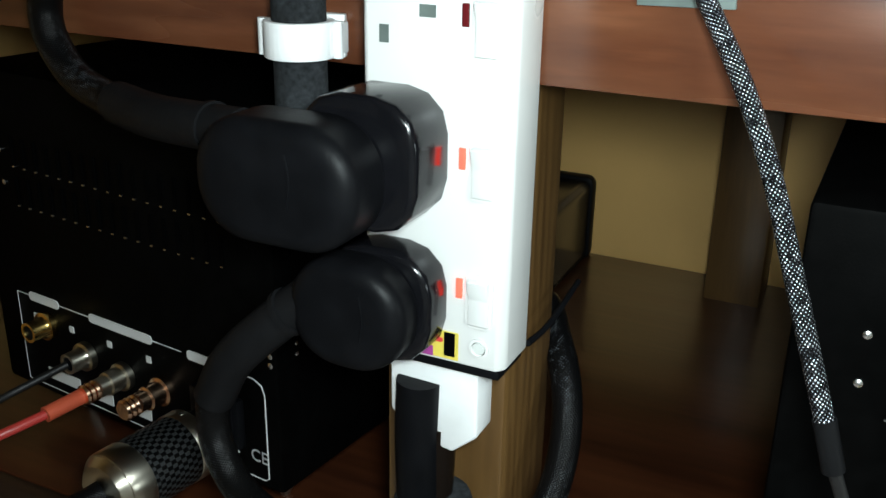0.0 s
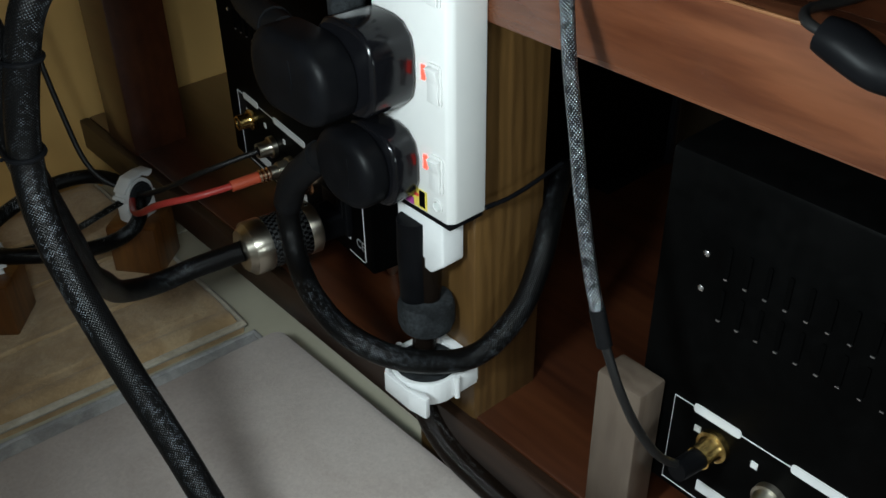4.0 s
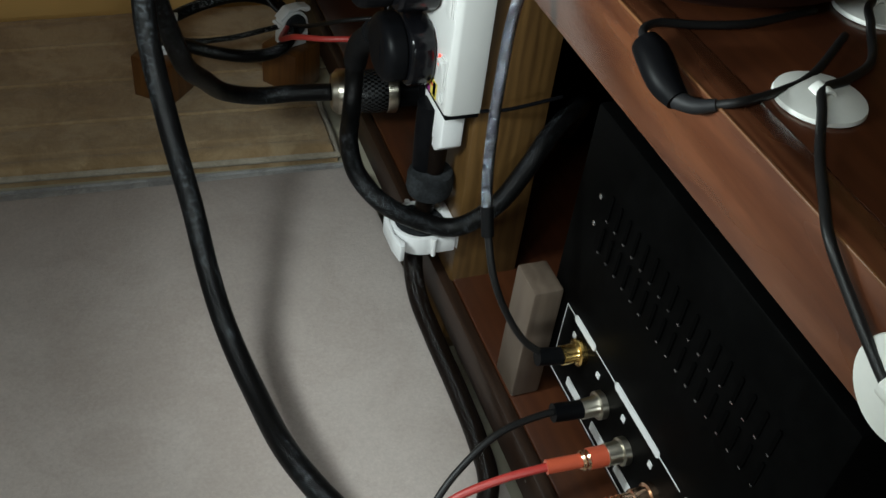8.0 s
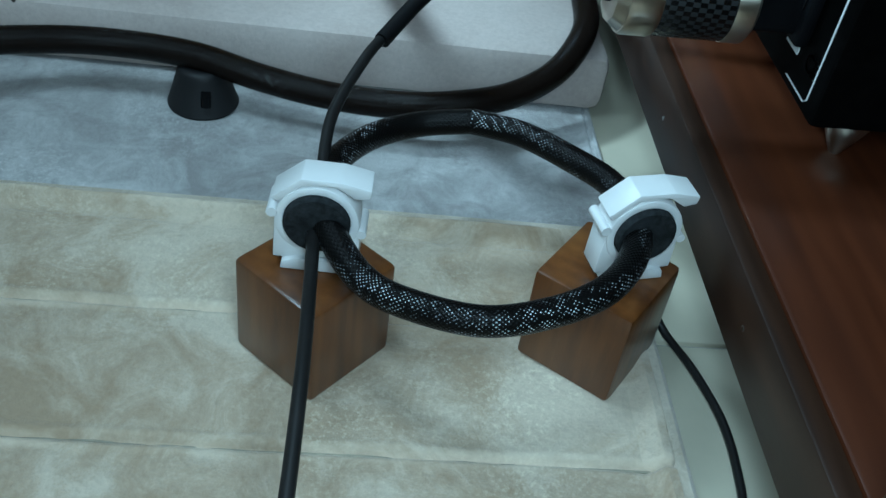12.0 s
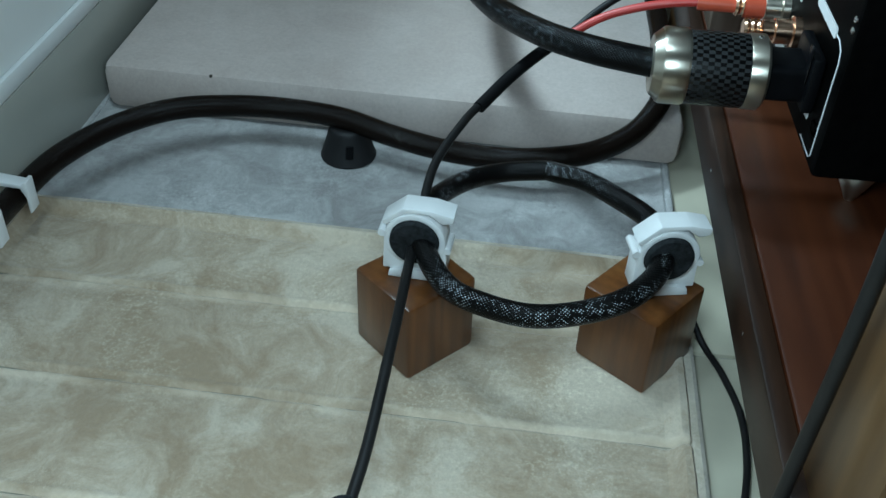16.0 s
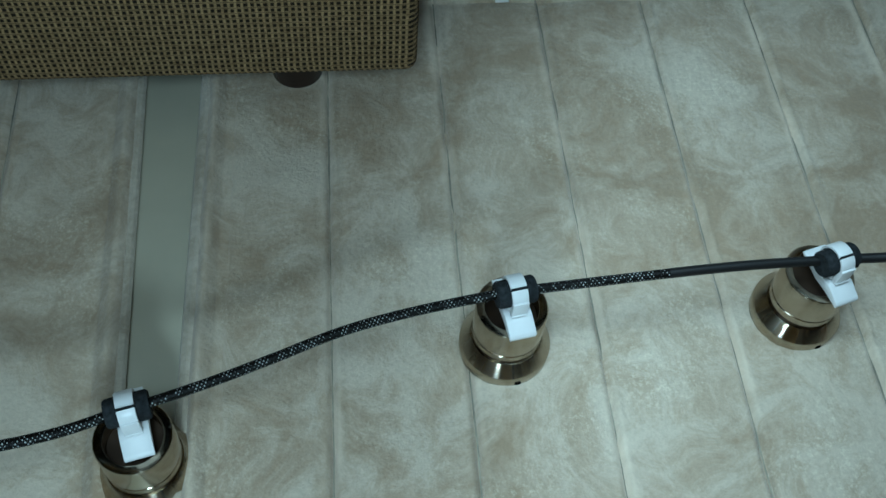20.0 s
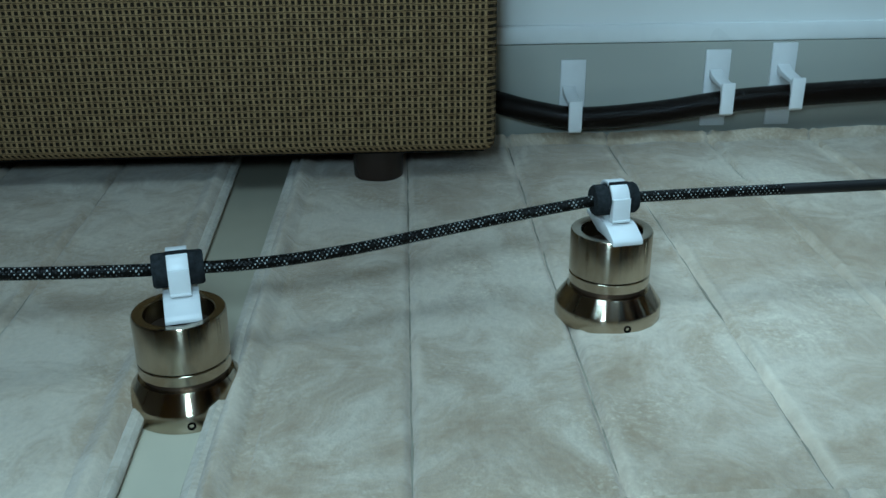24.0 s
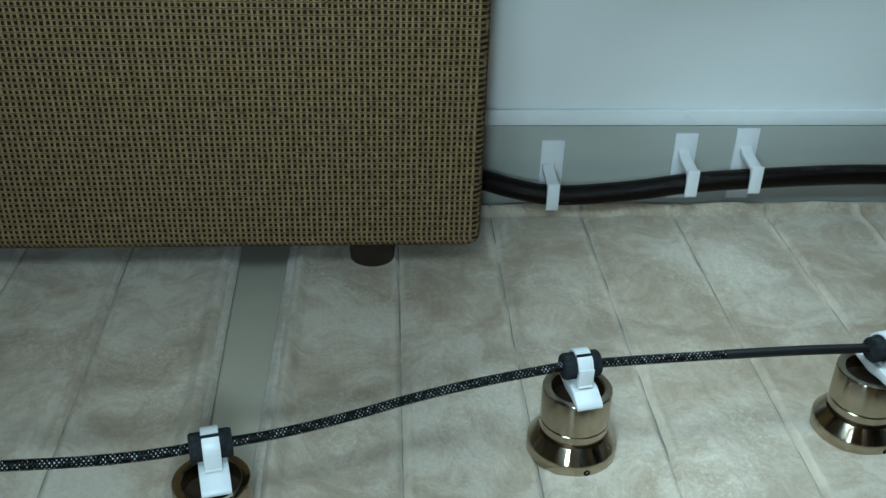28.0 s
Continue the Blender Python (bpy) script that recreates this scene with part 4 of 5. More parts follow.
def tie(a, b, along):
    """A thin band drawn round two cables with centres a and b."""
    a, b, d = Vector(a), Vector(b), Vector(along).normalized()
    u = (b - a).normalized()
    w = d.cross(u).normalized()
    r = LEAD + 0.0012
    ring = [b + u * r * math.cos(q) + w * r * math.sin(q) for q in [radians(k) for k in range(-90, 91, 15)]]
    ring += [a + u * r * math.cos(q) + w * r * math.sin(q) for q in [radians(k) for k in range(90, 271, 15)]]
    part("cable_tie", tube(ring + [ring[0]], 0.0019, 8, 1, straight=True), M_BLACK, c2, "thin black cable tie")
    h = a - w * (r + 0.002)
    part("tie_tail", tube([h, h + Vector((-0.012, 0.008, 0.001)), h + Vector((-0.020, 0.024, -0.006))], 0.0014, 6, 4), M_BLACK, c2, "loose cable tie tail")


tie((-0.035, 0.675, 0.546), (-0.043, 0.698, 0.546), (-0.02, 0.04, -1))
tie((-0.047, 0.684, 0.479), (-0.045, 0.7065, 0.479), (0.0, 0.0, -1))
# lower plug lead: loop under the strip and back behind the post
c3 = cable("power_cable", [(0.180, 0.650, 0.413), (0.174, 0.682, 0.388), (0.171, 0.712, 0.358), (0.174, 0.733, 0.321), (0.172, 0.729, 0.287), (0.163, 0.704, 0.268), (0.151, 0.665, 0.264), (0.148, 0.618, 0.257), (0.166, 0.581, 0.244), (0.206, 0.566, 0.223), (0.246, 0.552, 0.220), (0.281, 0.540, 0.255), (0.312, 0.545, 0.296), (0.347, 0.566, 0.325), (0.395, 0.60, 0.33), (0.42, 0.66, 0.25)],
    LEAD * 0.95, M_LEAD, "thick black braided power cable looping under a socket strip")
part("boot", tube([(0.180, 0.655, 0.411), (0.174, 0.682, 0.388), (0.171, 0.712, 0.358), (0.1735, 0.731, 0.326)], 0.0132, 20, 6), M_SHRINK, c3, "grey heat-shrink boot")
part("boot_ring", tube([(0.1755, 0.672, 0.397), (0.175, 0.675, 0.3945)], 0.0148, 20, 2), M_SHRINK, c3)
# mains lead: from the strip down the post, over the floor and along the skirting
c4 = cable("power_cable", [(0.231, 0.602, 0.312), (0.230, 0.604, 0.255), (0.222, 0.605, 0.185), (0.213, 0.592, 0.145), (0.207, 0.551, 0.124), (0.209, 0.492, 0.112), (0.214, 0.427, 0.099), (0.217, 0.368, 0.085), (0.212, 0.319, 0.078), (0.188, 0.282, 0.060), (0.151, 0.258, 0.048), (0.107, 0.242, 0.045), (0.057, 0.236, 0.043), (0.000, 0.245, 0.041), (-0.055, 0.257, 0.045), (-0.108, 0.271, 0.0520), (-0.166, 0.279, 0.053), (-0.222, 0.273, 0.055), (-0.277, 0.248, 0.060), (-0.320, 0.204, 0.062), (-0.352, 0.147, 0.060), (-0.366, 0.086, 0.056),
    (-0.366, 0.020, 0.060), (-0.366, -0.090, 0.063), (-0.366, -0.200, 0.059), (-0.366, -0.275, 0.054), (-0.366, -0.350, 0.044), (-0.366, -0.425, 0.0395), (-0.368, -0.475, 0.047), (-0.377, -0.540, 0.062), (-0.3815, -0.62, 0.066), (-0.3815, -0.7, 0.066), (-0.385, -1.0, 0.06), (-0.385, -1.7, 0.06)],
    LEAD, M_MAINS, "thick black braided mains cable clipped along a grey skirting")

part("boot", tube([(0.222, 0.612, 0.345), (0.222, 0.613, 0.300), (0.224, 0.612, 0.232)], 0.0142, 20, 6), M_BLACK, c4, "black cable boot")


# ---------------------------------------------------------------- clips
def pipe_clip(where, label, r=0.0185, depth=0.021, foam=0.0145, lid=True, stem=0.0165):
    """A hinged white pipe clip; the cable runs along local y, z = 0 is the clip's foot."""
    t = thing("cable_clip", where, label, "clip", "white hinged clips")
    cz = r + stem
    ring = arc(r + 0.0050, -62, 242, 30, 0, cz) + arc(r + 0.0003, 242, -62, 30, 0, cz)
    part("ring", slab(ring, -depth / 2, depth / 2, "y", 0.0008), M_WHITE, t)
    part("foot", slab([(-0.0015 - r, 0.0), (0.0015 + r, 0.0), (0.019, 0.0055), (0.0105, 0.0085), (-0.0105, 0.0085), (-0.019, 0.0055)], -depth / 2 - 0.002, depth / 2 + 0.002, "y", 0.0008), M_WHITE, t)
    cradle = [(-r - 0.0060, 0.0058), (r + 0.0060, 0.0058), (r + 0.0052, cz)] + arc(r + 0.0004, 0, -180, 18, 0, cz) + [(-r - 0.0052, cz)]
    part("cradle", slab(cradle, -depth / 2 + 0.0015, depth / 2 - 0.0015, "y", 0.0006), M_WHITE, t)
    if lid:
        part("lid", slab([(-r - 0.0035, cz + 0.011), (-r * 0.45, cz + r + 0.0045), (r * 0.55, cz + r + 0.0060), (r + 0.002, cz + r - 0.0010), (r + 0.0098, cz + r + 0.0005), (r + 0.0106, cz + r + 0.0060), (r * 0.7, cz + r + 0.0095), (-r * 0.5, cz + r + 0.0095), (-r - 0.0070, cz + 0.014)], -depth / 2 + 0.001, depth / 2 - 0.001, "y", 0.0008), M_WHITE, t, "white latch lid")
    part("hinge", lathe([(0.0032, -depth / 2), (0.0032, depth / 2)], 12, axis="y", shift=(-r - 0.0065, 0, cz + 0.004)), M_WHITE, t)
    part("hinge", lathe([(0.0028, -depth / 2), (0.0028, depth / 2)], 12, axis="y", shift=(r + 0.0065, 0, cz - 0.006)), M_WHITE, t)
    fo = part("foam_sleeve", lathe([(0.0105, -foam), (r - 0.001, -foam), (r, -foam + 0.0015), (r, foam - 0.0015), (r - 0.001, foam), (0.0105, foam)], 32, axis="y", shift=(0, 0, cz)), M_FOAM, t, "dark grey foam sleeve")
    return t


def block(where, label):
    t = thing("wooden_block", where, label, "block", "walnut blocks")
    part("cube", box(-0.0335, 0.0335, -0.0335, 0.0335, 0.0, 0.0715, 0.0032), M_CUBE, t)
    return t


blk = block(at(0.0022, 0.001, 0.0120, 0, 0, 46.5), "oiled walnut block standing on a beige mat")
copy_thing(blk, at(0.1792, 0.0105, 0.0120, 0, 0, 52))
copy_thing(blk, at(0.196, 1.160, 0.0270, 0, 0, 40))
copy_thing(blk, at(-0.004, 1.165, 0.0270, 0, 0, 50))
clip = pipe_clip(at(0.0025, 0.004, 0.0840, 0, 0, -4), "white hinged cable clip with foam on a wooden block")
copy_thing(clip, at(0.188, 0.012, 0.0840, 0, 0, 12))
copy_thing(clip, at(0.196, 1.158, 0.0990, 0, 0, 20))
copy_thing(clip, at(-0.004, 1.165, 0.0990, 0, 0, -10))
post_clip = pipe_clip(at(0.2530, 0.592, 0.190, 0, -90, 0) @ pose(0, 0, 0, 0, 0, -90), "large white hinged cable clip on a wooden post", 0.0285, 0.024, 0.011, True, 0.0085)
side_clip = pipe_clip(at(0.2530, 0.695, 0.543, 0, -90, 0) @ pose(0, 0, 0, 0, 0, -90), "white hinged clip gripping a foam-wrapped cable beside the strip", 0.0158, 0.021, 0.075, False, 0.0085)
ob = part("foam_collar", lathe([(0.0115, -0.015), (0.024, -0.014), (0.026, -0.008), (0.026, 0.008), (0.024, 0.014), (0.0115, 0.015)], 28, shift=(0.2275, 0.604, 0.247)), M_FOAM)
tagged(ob, "dark foam collar round a mains cable", "foam")

# the loop of thick cable through the two block clips
loop = [(0.098, 0.122, 0.108), (0.062, 0.118, 0.105), (0.030, 0.096, 0.107), (0.007, 0.056, 0.112), (0.002, 0.015, 0.1185), (0.014, -0.020, 0.1150), (0.030, -0.040, 0.108), (0.052, -0.057, 0.110), (0.090, -0.071, 0.114), (0.128, -0.062, 0.114), (0.160, -0.046, 0.118), (0.181, -0.016, 0.1185), (0.187, 0.016, 0.1185), (0.180, 0.051, 0.116), (0.159, 0.078, 0.114), (0.130, 0.105, 0.112), (0.098, 0.122, 0.108)]
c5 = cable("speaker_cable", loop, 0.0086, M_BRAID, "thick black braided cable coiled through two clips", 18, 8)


# ---------------------------------------------------------------- steel cups with small clips
def cup(where, label):
    t = thing("steel_stand", where, label, "stand", "steel cable stands")
    part("flange", lathe([(0.0335, 0.0), (0.0342, 0.001), (0.0342, 0.0105), (0.0335, 0.0115), (0.0272, 0.0205), (0.0265, 0.0212)], 56), M_STEEL, t, "steel base flange")
    part("neck", lathe([(0.0236, 0.0208), (0.0236, 0.0245)], 48), M_STEELSHADE, t)
    part("lower_ring", lathe([(0.0250, 0.0245), (0.0258, 0.0250), (0.0258, 0.0307), (0.0252, 0.0312)], 56), M_STEEL, t)
    part("barrel", lathe([(0.0250, 0.0318), (0.0259, 0.0323), (0.0259, 0.0585), (0.0252, 0.0595), (0.0205, 0.0595), (0.0195, 0.0588), (0.0195, 0.0470), (0.0, 0.0470)], 56), M_STEEL, t, "turned steel barrel with a hollow top")
    part("well", lathe([(0.0193, 0.0476), (0.0, 0.0474)], 40), M_STEELSHADE, t)
    part("grub_screw", lathe([(0.0024, 0.0), (0.0024, 0.0006), (0.0014, 0.0006), (0.0012, -0.001)], 14, axis="x", shift=(0.0340, 0.0, 0.005)), M_SLOT, t, "dark grub screw")
    return t


def small_clip(where, label, foam_r=0.0098):
    """Local: cable along y at z = 0; the foot reaches out to +x."""
    t = thing("small_cable_clip", where, label, "clip", "small white clips")
    w = 0.0058
    part("foam_sleeve", lathe([(0.0038, -0.0138), (foam_r - 0.001, -0.0140), (foam_r, -0.0125), (foam_r, 0.0125), (foam_r - 0.001, 0.0140), (0.0038, 0.0138)], 28, axis="y"), M_FOAM, t, "dark grey foam sleeve")
    st = arc(foam_r + 0.0026, -5, 205, 22) + arc(foam_r + 0.0006, 205, -5, 22)
    part("strap", slab(st, -w, w, "y", 0.0005), M_WHITE, t)
    part("front_tab", slab([(foam_r + 0.0008, 0.004), (foam_r + 0.0036, 0.004), (foam_r + 0.0036, -0.0105), (foam_r + 0.0012, -0.0125), (foam_r - 0.002, -0.0105)], -w, w, "y", 0.0005), M_WHITE, t)
    part("catch", box(foam_r + 0.0005, foam_r + 0.0046, -w, w, -0.0110, -0.0094, 0.0005), M_WHITE, t)
    part("strap_gap", box(foam_r * 0.45, foam_r * 0.45 + 0.0012, -w - 0.0001, w + 0.0001, foam_r * 0.88, foam_r + 0.0030), M_FOAM, t, "dark gap in the strap")
    part("foot", slab([(-0.0205, -0.0150), (-0.0205, -0.0130), (0.0110, -0.0118), (0.0150, -0.0128), (0.0245, -0.0172), (0.0262, -0.0190), (0.0262, -0.0215), (0.0120, -0.0200), (0.0, -0.0205)], -w - 0.0040, w + 0.0040, "y", 0.0006), M_WHITE, t)
    part("lug", box(-0.0080, 0.0080, -w, w, -0.0140, -foam_r * 0.9, 0.0006), M_WHITE, t)
    return t


CUPS = ((0.0815, -0.733, 0.0, 13), (0.005, -0.4755, 0.0105, 10), (-0.0095, -0.2435, 0.0105, 16))
c_first = None
for (x, y, z, rz), lbl in zip(CUPS, ("brushed steel cable stand on the tiles between two mats", "brushed steel cable stand with a small clip on a beige mat", "brushed steel cable stand near a wooden block")):
    if c_first is None:
        c_first = cup(at(x, y, z, 0, 0, rz), lbl)
        k_first = small_clip(at(x - 0.0105, y, z + 0.0795, 0, 0, rz), "small white clip and foam on a steel stand")
    else:
        ob = copy_thing(c_first, at(x, y, z, 0, 0, rz))
        tagged(ob, lbl)
        copy_thing(k_first, at(x if y < -0.3 else -0.0068, y if y < -0.3 else -0.2405, z + (0.0795 if y < -0.3 else 0.0820), 0, 0, rz))

thin = [(0.150, -1.62, 0.030), (0.140, -1.30, 0.090), (0.120, -1.02, 0.104), (0.096, -0.810, 0.090), (0.071, -0.733, 0.0795), (0.054, -0.686, 0.0745), (0.037, -0.641, 0.0735), (0.021, -0.596, 0.0755), (0.012, -0.549, 0.0810), (0.006, -0.490, 0.0890), (0.005, -0.4755, 0.0900), (0.000, -0.412, 0.0905), (-0.0065, -0.316, 0.0905), (-0.0068, -0.2405, 0.0925), (-0.002, -0.190, 0.1010), (0.001, -0.1125, 0.1140), (0.001, -0.040, 0.1155), (0.000, 0.006, 0.1130), (0.002, 0.040, 0.1180), (0.006, 0.090, 0.1270), (0.024, 0.140, 0.1380), (0.038, 0.168, 0.1430)]
run = smooth_path(thin, 8)
cut = next(k for k, q in enumerate(run) if q.y > -0.37)
c6 = part("signal_cable", tube(run[:cut + 1], 0.0036, 12, 1, straight=True), M_THIN)
tagged(c6, "thin black braided signal cable held above the floor", "cable")
# Beyond the cut the cable's painted glints stop, following the light's angle.
part("glintless_section", tube(run[cut:], 0.00375, 12, 1, straight=True), M_JACKET, c6, "black section without painted glints")
part("heat_shrink", tube([(0.035, 0.160, 0.1415), (0.059, 0.197, 0.1535), (0.085, 0.226, 0.1660), (0.108, 0.241, 0.177)], 0.0056, 14, 6), M_SHRINK, c6, "dark heat-shrink sleeve")
part("red_tail", tube([(0.106, 0.240, 0.176), (0.137, 0.243, 0.196), (0.175, 0.241, 0.2105), (0.210, 0.238, 0.2175), (0.236, 0.236, 0.2190)], 0.0038, 12, 6), M_RED, c6, "red insulated tail")
part("black_tail", tube([(0.106, 0.240, 0.176), (0.140, 0.262, 0.200), (0.185, 0.280, 0.220), (0.235, 0.286, 0.2260), (0.270, 0.284, 0.2240)], 0.0034, 12, 6), M_JACKET, c6, "black insulated tail")
part("phono_plug", tube([(0.240, 0.2855, 0.2255), (0.268, 0.284, 0.2240)], 0.0088, 18, 2), M_BLACK, c6, "black phono plug")
part("banana_grip", tube([(0.214, 0.2378, 0.2180), (0.250, 0.2354, 0.2190)], 0.0066, 16, 2), M_REDPL, c6, "orange-red plug grip")
part("banana_neck", tube([(0.250, 0.2354, 0.2190), (0.253, 0.2353, 0.2190)], 0.0050, 16, 2), M_GOLD, c6)
part("banana_grip", tube([(0.253, 0.2353, 0.2190), (0.272, 0.2350, 0.2190)], 0.0098, 16, 2), M_REDPL, c6, "orange-red plug grip")
# the same lead on the northern side
n6 = cable("signal_cable", [(0.050, 1.41, 0.06), (-0.01, 1.36, 0.09), (-0.02, 1.26, 0.120), (-0.004, 1.180, 0.1335), (0.03, 1.125, 0.137), (0.09, 1.120, 0.138), (0.15, 1.140, 0.1355), (0.192, 1.156, 0.1335)], 0.0042, M_THIN, "thin black braided signal cable between wooden blocks", 12, 8)
part("red_tail", tube([(0.192, 1.156, 0.1335), (0.172, 1.110, 0.143), (0.160, 1.060, 0.165), (0.168, 1.012, 0.196), (0.200, 0.977, 0.210), (0.246, 0.960, 0.2155)], 0.0042, 12, 6), M_RED, n6, "red insulated tail")
part("banana_grip", tube([(0.236, 0.962, 0.2150), (0.288, 0.9505, 0.2190)], 0.0068, 16, 2), M_REDPL, n6, "orange-red plug grip")
part("black_tail", tube([(0.192, 1.156, 0.1335), (0.205, 1.100, 0.160), (0.240, 1.030, 0.205), (0.296, 0.998, 0.224)], 0.0034, 12, 6), M_JACKET, n6, "black insulated tail")
ob = cable("signal_cable", [(0.194, 1.158, 0.134), (0.16, 1.19, 0.17), (0.15, 1.22, 0.25), (0.14, 1.26, 0.42), (0.11, 1.31, 0.70)], 0.0035, M_JACKET, "thin black cable rising from a clip", 10, 6)
nl = [(0.196 - 0.10 * (1 - math.cos(radians(a))), 1.162 + 0.085 * math.sin(radians(a)), 0.1335 + 0.01 * math.sin(radians(a * 2))) for a in range(0, 361, 12)]
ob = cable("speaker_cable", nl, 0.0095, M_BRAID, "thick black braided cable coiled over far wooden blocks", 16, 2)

# rubber cone carrying the mains lead
cone = thing("rubber_cone", at(-0.104, 0.272, 0.0085), "black rubber cone carrying a mains cable", "support")
part("cone", lathe([(0.0285, 0.0), (0.0290, 0.002), (0.0280, 0.004), (0.0200, 0.030), (0.0190, 0.0335), (0.0175, 0.035), (0.014, 0.036), (0.010, 0.0352)], 36), M_RUBBER, cone)
part("slot", tube([(0.006, -0.0262, 0.012), (0.006, -0.0225, 0.024)], 0.004, 8, 2), M_BLACK, cone)


# ---------------------------------------------------------------- hooks on the skirting
def hook(y_right, z_top, tip_y, z_cab, label, group="white skirting hooks"):
    """A stuck-on plate with an arm that reaches over the cable and down in front of it."""
    t = thing("adhesive_hook", at(WALL_X + 0.0073, y_right - 0.0125, 0), label, "hook", group)
    zb = 0.021
    part("plate", box(0.0002, 0.0035, -0.0128, 0.0128, zb, z_top, 0.0008), M_WHITE, t)
    d = tip_y - (y_right - 0.0125)
    za = z_cab + 0.0135
    out = [(0.003, za + 0.012), (0.014, za + 0.0075), (0.042, za + 0.004), (0.0442, za + 0.007), (0.0472, za + 0.007), (0.0472, z_cab - 0.010), (0.0442, z_cab - 0.0125), (0.0442, z_cab + 0.004), (0.0405, za + 0.0005), (0.010, za + 0.002), (0.003, za + 0.004)]
    part("arm", slab(out, d - 0.0065, d + 0.0065, "y", 0.0006), M_WHITE, t)
    part("brace", slab([(0.003, za + 0.010), (0.012, za + 0.005), (0.003, za - 0.004)], d - 0.003, d + 0.003, "y"), M_WHITE, t)
    return t


for yr, zt, ty, zc in ((0.0975, 0.110, 0.086, 0.055), (0.041, 0.110, 0.030, 0.0585), (-0.202, 0.1055, -0.2145, 0.059), (-0.270, 0.0997, -0.284, 0.055), (-0.4175, 0.0920, -0.434, 0.040), (-0.86, 0.10, -0.86, 0.063)):
    hook(yr, zt, ty, zc, "white stuck-on hook holding a cable on the skirting")


# ---------------------------------------------------------------- fabric-covered loudspeaker
spk = thing("loudspeaker", at(-0.248, -0.5225, 0.0115), "brown woven fabric-covered loudspeaker on short dark feet", "loudspeaker")
bm = box(-0.112, 0.0, -0.62, 0.0, 0.0310, 0.95, 0.011, 5)
part("cabinet", bm, M_CLOTH, spk, "coarse brown basket-weave cloth")
part("underside", box(-0.104, -0.010, -0.61, -0.010, 0.0295, 0.0309), M_BLACK, spk)
for x in (-0.020, -0.065):
    for y in (-0.105, -0.52):
        part("foot", lathe([(0.0205, 0.0), (0.0225, 0.0015), (0.0235, 0.027), (0.0235, 0.0294)], 32, shift=(x - 0.018, y, 0)), M_FOOT, spk, "dark brown glossy foot")


# ---------------------------------------------------------------- on and along the upper shelf
ob = part("cable_tape", slab([(0.456, 0.5735), (0.505, 0.5725), (0.506, 0.5940), (0.457, 0.5945)], 0.2500, 0.2526, "x", 0.0004), M_TAPE)
tagged(ob, "grey-green cloth tape stuck on the shelf edge", "tape")
c7 = cable("interconnect_cable", [(0.266, 0.496, 0.602), (0.2460, 0.480, 0.593), (0.230, 0.461, 0.570), (0.213, 0.441, 0.542), (0.202, 0.423, 0.507), (0.194, 0.407, 0.466), (0.189, 0.392, 0.425), (0.1885, 0.382, 0.396)], 0.0049, M_SILVER, "silver braided cable hanging from a taped shelf edge", 14, 8)
part("shrink_end", tube([(0.1885, 0.383, 0.399), (0.1900, 0.375, 0.372)], 0.0056, 14, 3), M_SHRINK, c7, "grey heat-shrink end")
part("black_tail", tube([(0.1898, 0.376, 0.376), (0.1950, 0.362, 0.337), (0.2090, 0.353, 0.298), (0.2290, 0.345, 0.263), (0.252, 0.338, 0.2420)], 0.0034, 10, 6), M_JACKET, c7, "thin black tail")
part("phono_plug", tube([(0.244, 0.338, 0.2425), (0.269, 0.336, 0.2400)], 0.0085, 18, 2), M_BLACK, c7, "black phono plug")
dev = thing("bowl", at(0.345, 0.426, 0.5945), "dark red-brown glossy rounded bowl on the upper shelf", "bowl")
part("body", lathe([(0.0, 0.004), (0.070, 0.004), (0.076, 0.0), (0.084, 0.001), (0.104, 0.008), (0.136, 0.026), (0.156, 0.052), (0.166, 0.090), (0.164, 0.125), (0.157, 0.160), (0.151, 0.163), (0.147, 0.158), (0.153, 0.120), (0.148, 0.065), (0.095, 0.025), (0.0, 0.014)], 64), M_BOWL, dev)
part("rim", lathe([(0.1495, 0.1625), (0.1585, 0.1605), (0.1595, 0.1645), (0.1510, 0.1660), (0.1495, 0.1625)], 64), M_BOWL, dev)
def cable_pad(where, label):
    t = thing("cable_pad", where, label, "cable pad", "round cable pads")
    part("disc", lathe([(0.0295, 0.0), (0.0302, 0.001), (0.0295, 0.0035), (0.021, 0.0055), (0.009, 0.0065), (0.0, 0.0065)], 40), M_DISC, t)
    part("saddle", slab(arc(0.0075, 0, 180, 12, 0, 0.004) + arc(0.005, 180, 0, 12, 0, 0.004), -0.006, 0.006, "y", 0.0004), M_DISC, t)


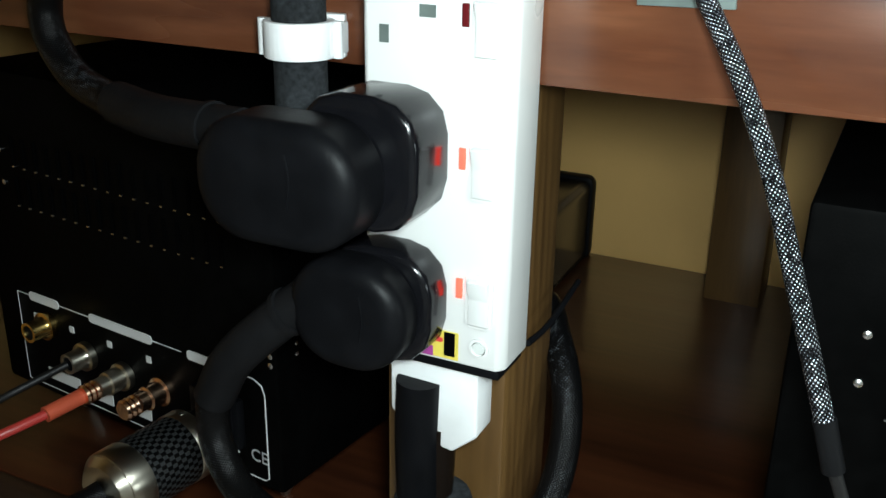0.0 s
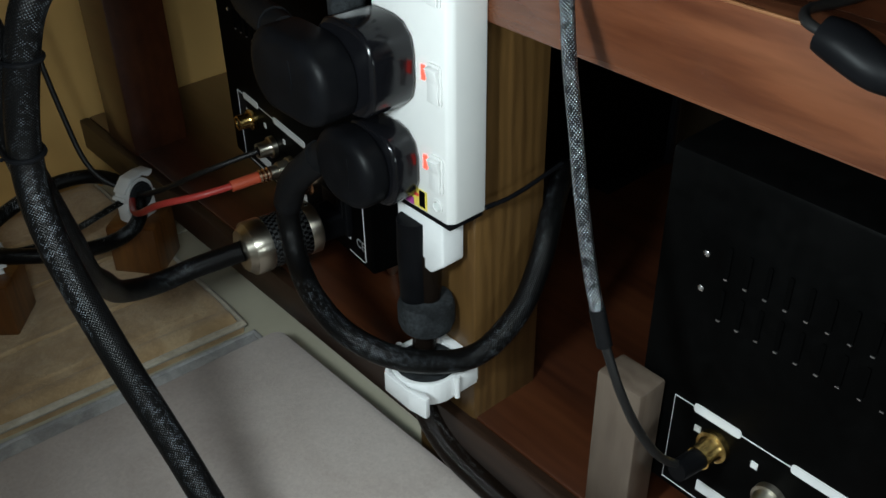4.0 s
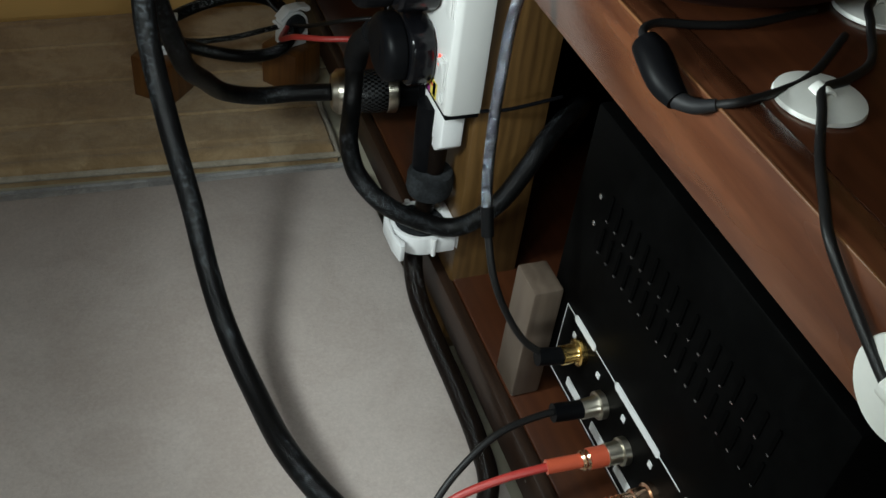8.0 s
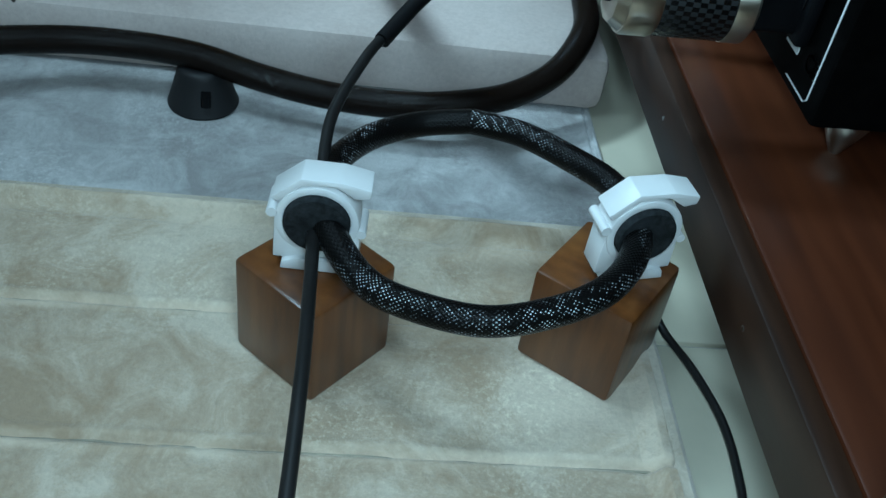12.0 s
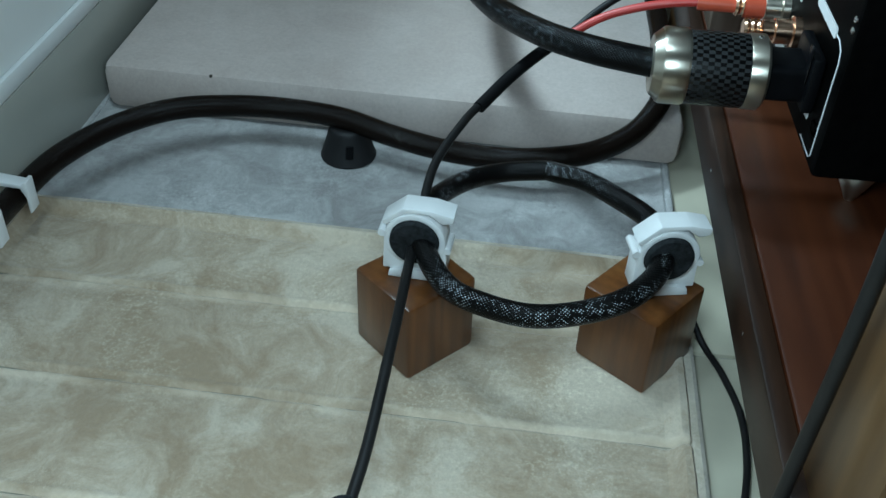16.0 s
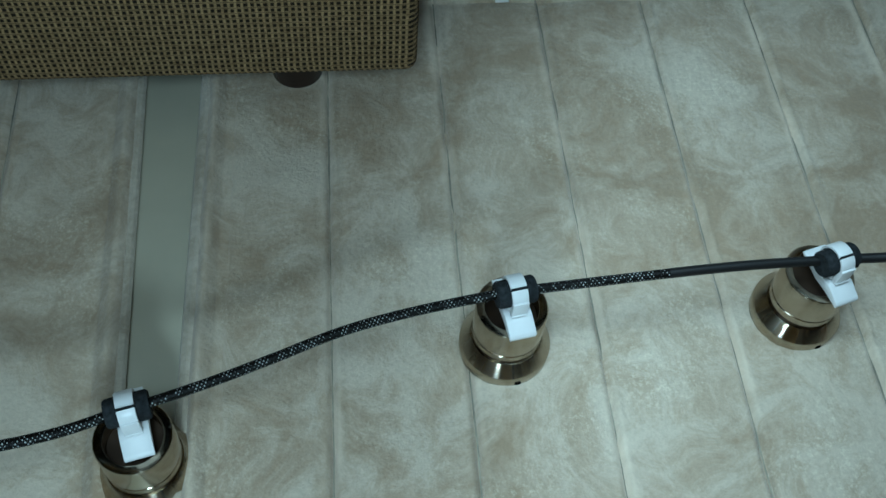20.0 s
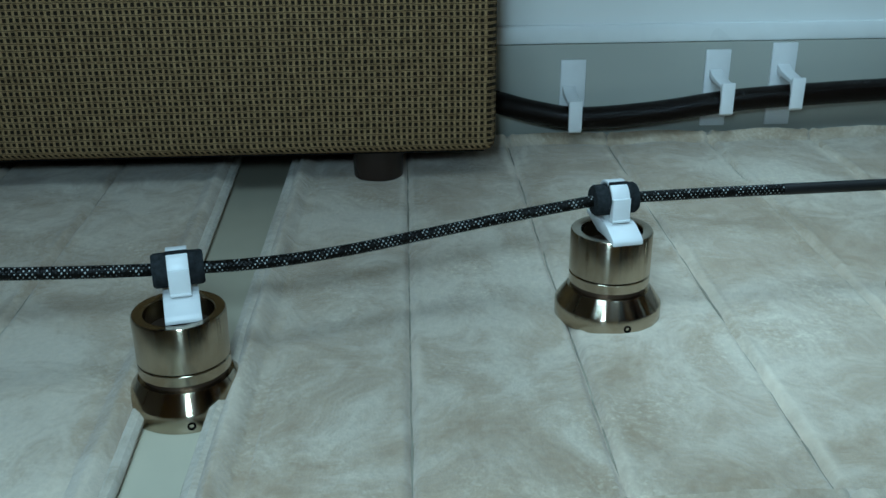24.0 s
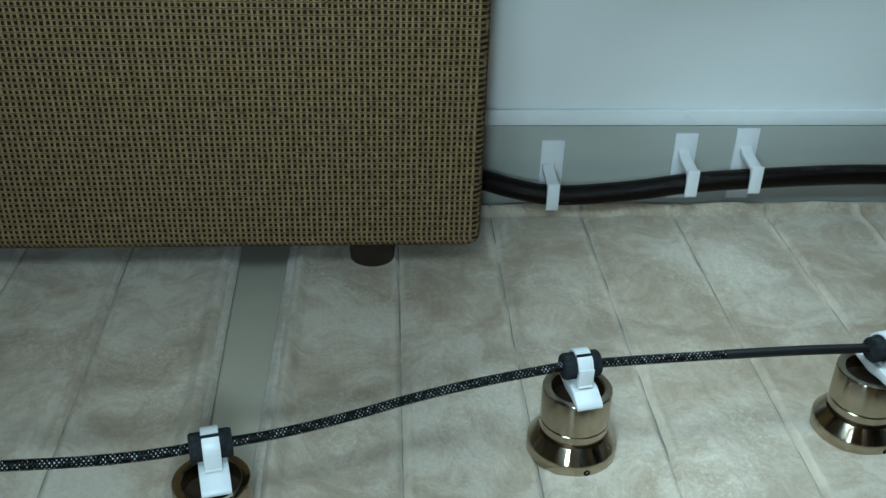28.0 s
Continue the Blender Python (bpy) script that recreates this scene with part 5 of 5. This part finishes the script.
cable_pad(at(0.3225, 0.220, 0.5945), "white round cable pad on a brown shelf")
cable_pad(at(0.4412, 0.3188, 0.5945), "white round cable pad on a brown shelf")
cable_pad(at(0.2533, 0.030, 0.5560, 0, -90, 0), "white round cable pad on the front of a brown shelf")
ob = cable("signal_cable", [(0.60, 0.36, 0.600), (0.53, 0.335, 0.602), (0.4412, 0.3188, 0.603), (0.415, 0.290, 0.600), (0.385, 0.250, 0.599), (0.350, 0.230, 0.601), (0.3225, 0.220, 0.603), (0.308, 0.200, 0.600), (0.282, 0.165, 0.5985), (0.258, 0.128, 0.5990), (0.2475, 0.105, 0.5930), (0.2475, 0.075, 0.5760), (0.2465, 0.030, 0.5560), (0.2480, -0.010, 0.5440), (0.2480, -0.06, 0.5380), (0.2480, -0.19, 0.5400)], 0.0032, M_JACKET, "thin black cable held by round pads", 10, 8)
ada = thing("cable_adapter", at(0.2390, 0.2740, 0.5930), "small black cable adapter hanging over the shelf edge", "adapter")
part("shell", tube([(0.0, 0.024, 0.005), (0.0, 0.010, 0.002), (-0.001, -0.008, -0.004), (0.001, -0.024, -0.008)], 0.0118, 22, 6, taper=lambda s: 0.62 + 0.38 * math.sin(math.pi * min(1.0, 0.18 + 0.8 * s))), M_BLACK, ada)
part("strain_relief", tube([(0.001, -0.023, -0.008), (0.006, -0.036, -0.005), (0.014, -0.045, 0.001)], 0.0064, 12, 5, taper=lambda s: 1.0 - 0.4 * s), M_RUBBER, ada)
part("lead", tube([(0.014, -0.045, 0.001), (0.026, -0.052, 0.0065), (0.060, -0.044, 0.0050), (0.095, -0.030, 0.0050), (0.150, 0.010, 0.0050)], 0.0030, 10, 6), M_JACKET, ada)
part("lead", tube([(0.0, 0.022, 0.005), (0.004, 0.036, 0.007), (0.020, 0.044, 0.0070), (0.050, 0.040, 0.0050), (0.090, 0.036, 0.0050), (0.150, 0.046, 0.0050)], 0.0030, 10, 6), M_JACKET, ada)

# thin cables near the rack's foot
ob = cable("signal_cable", [(0.205, 0.075, 0.026), (0.226, 0.058, 0.022), (0.240, 0.036, 0.006), (0.253, 0.002, 0.005), (0.262, -0.042, 0.005), (0.260, -0.090, 0.005), (0.250, -0.160, 0.005), (0.262, -0.25, 0.005), (0.30, -0.36, 0.005), (0.40, -0.52, 0.005), (0.70, -0.60, 0.005)], 0.0028, M_JACKET, "thin black cable lying on the floor tiles", 10, 8)
ob = cable("power_cable", [(0.238, -0.222, 0.60), (0.236, -0.222, 0.45), (0.238, -0.217, 0.275), (0.236, -0.214, 0.150), (0.232, -0.220, 0.060), (0.236, -0.240, 0.012), (0.26, -0.29, 0.006), (0.34, -0.38, 0.006), (0.60, -0.46, 0.006)], 0.0042, M_JACKET, "black cable hanging beside a rack post", 14, 8)
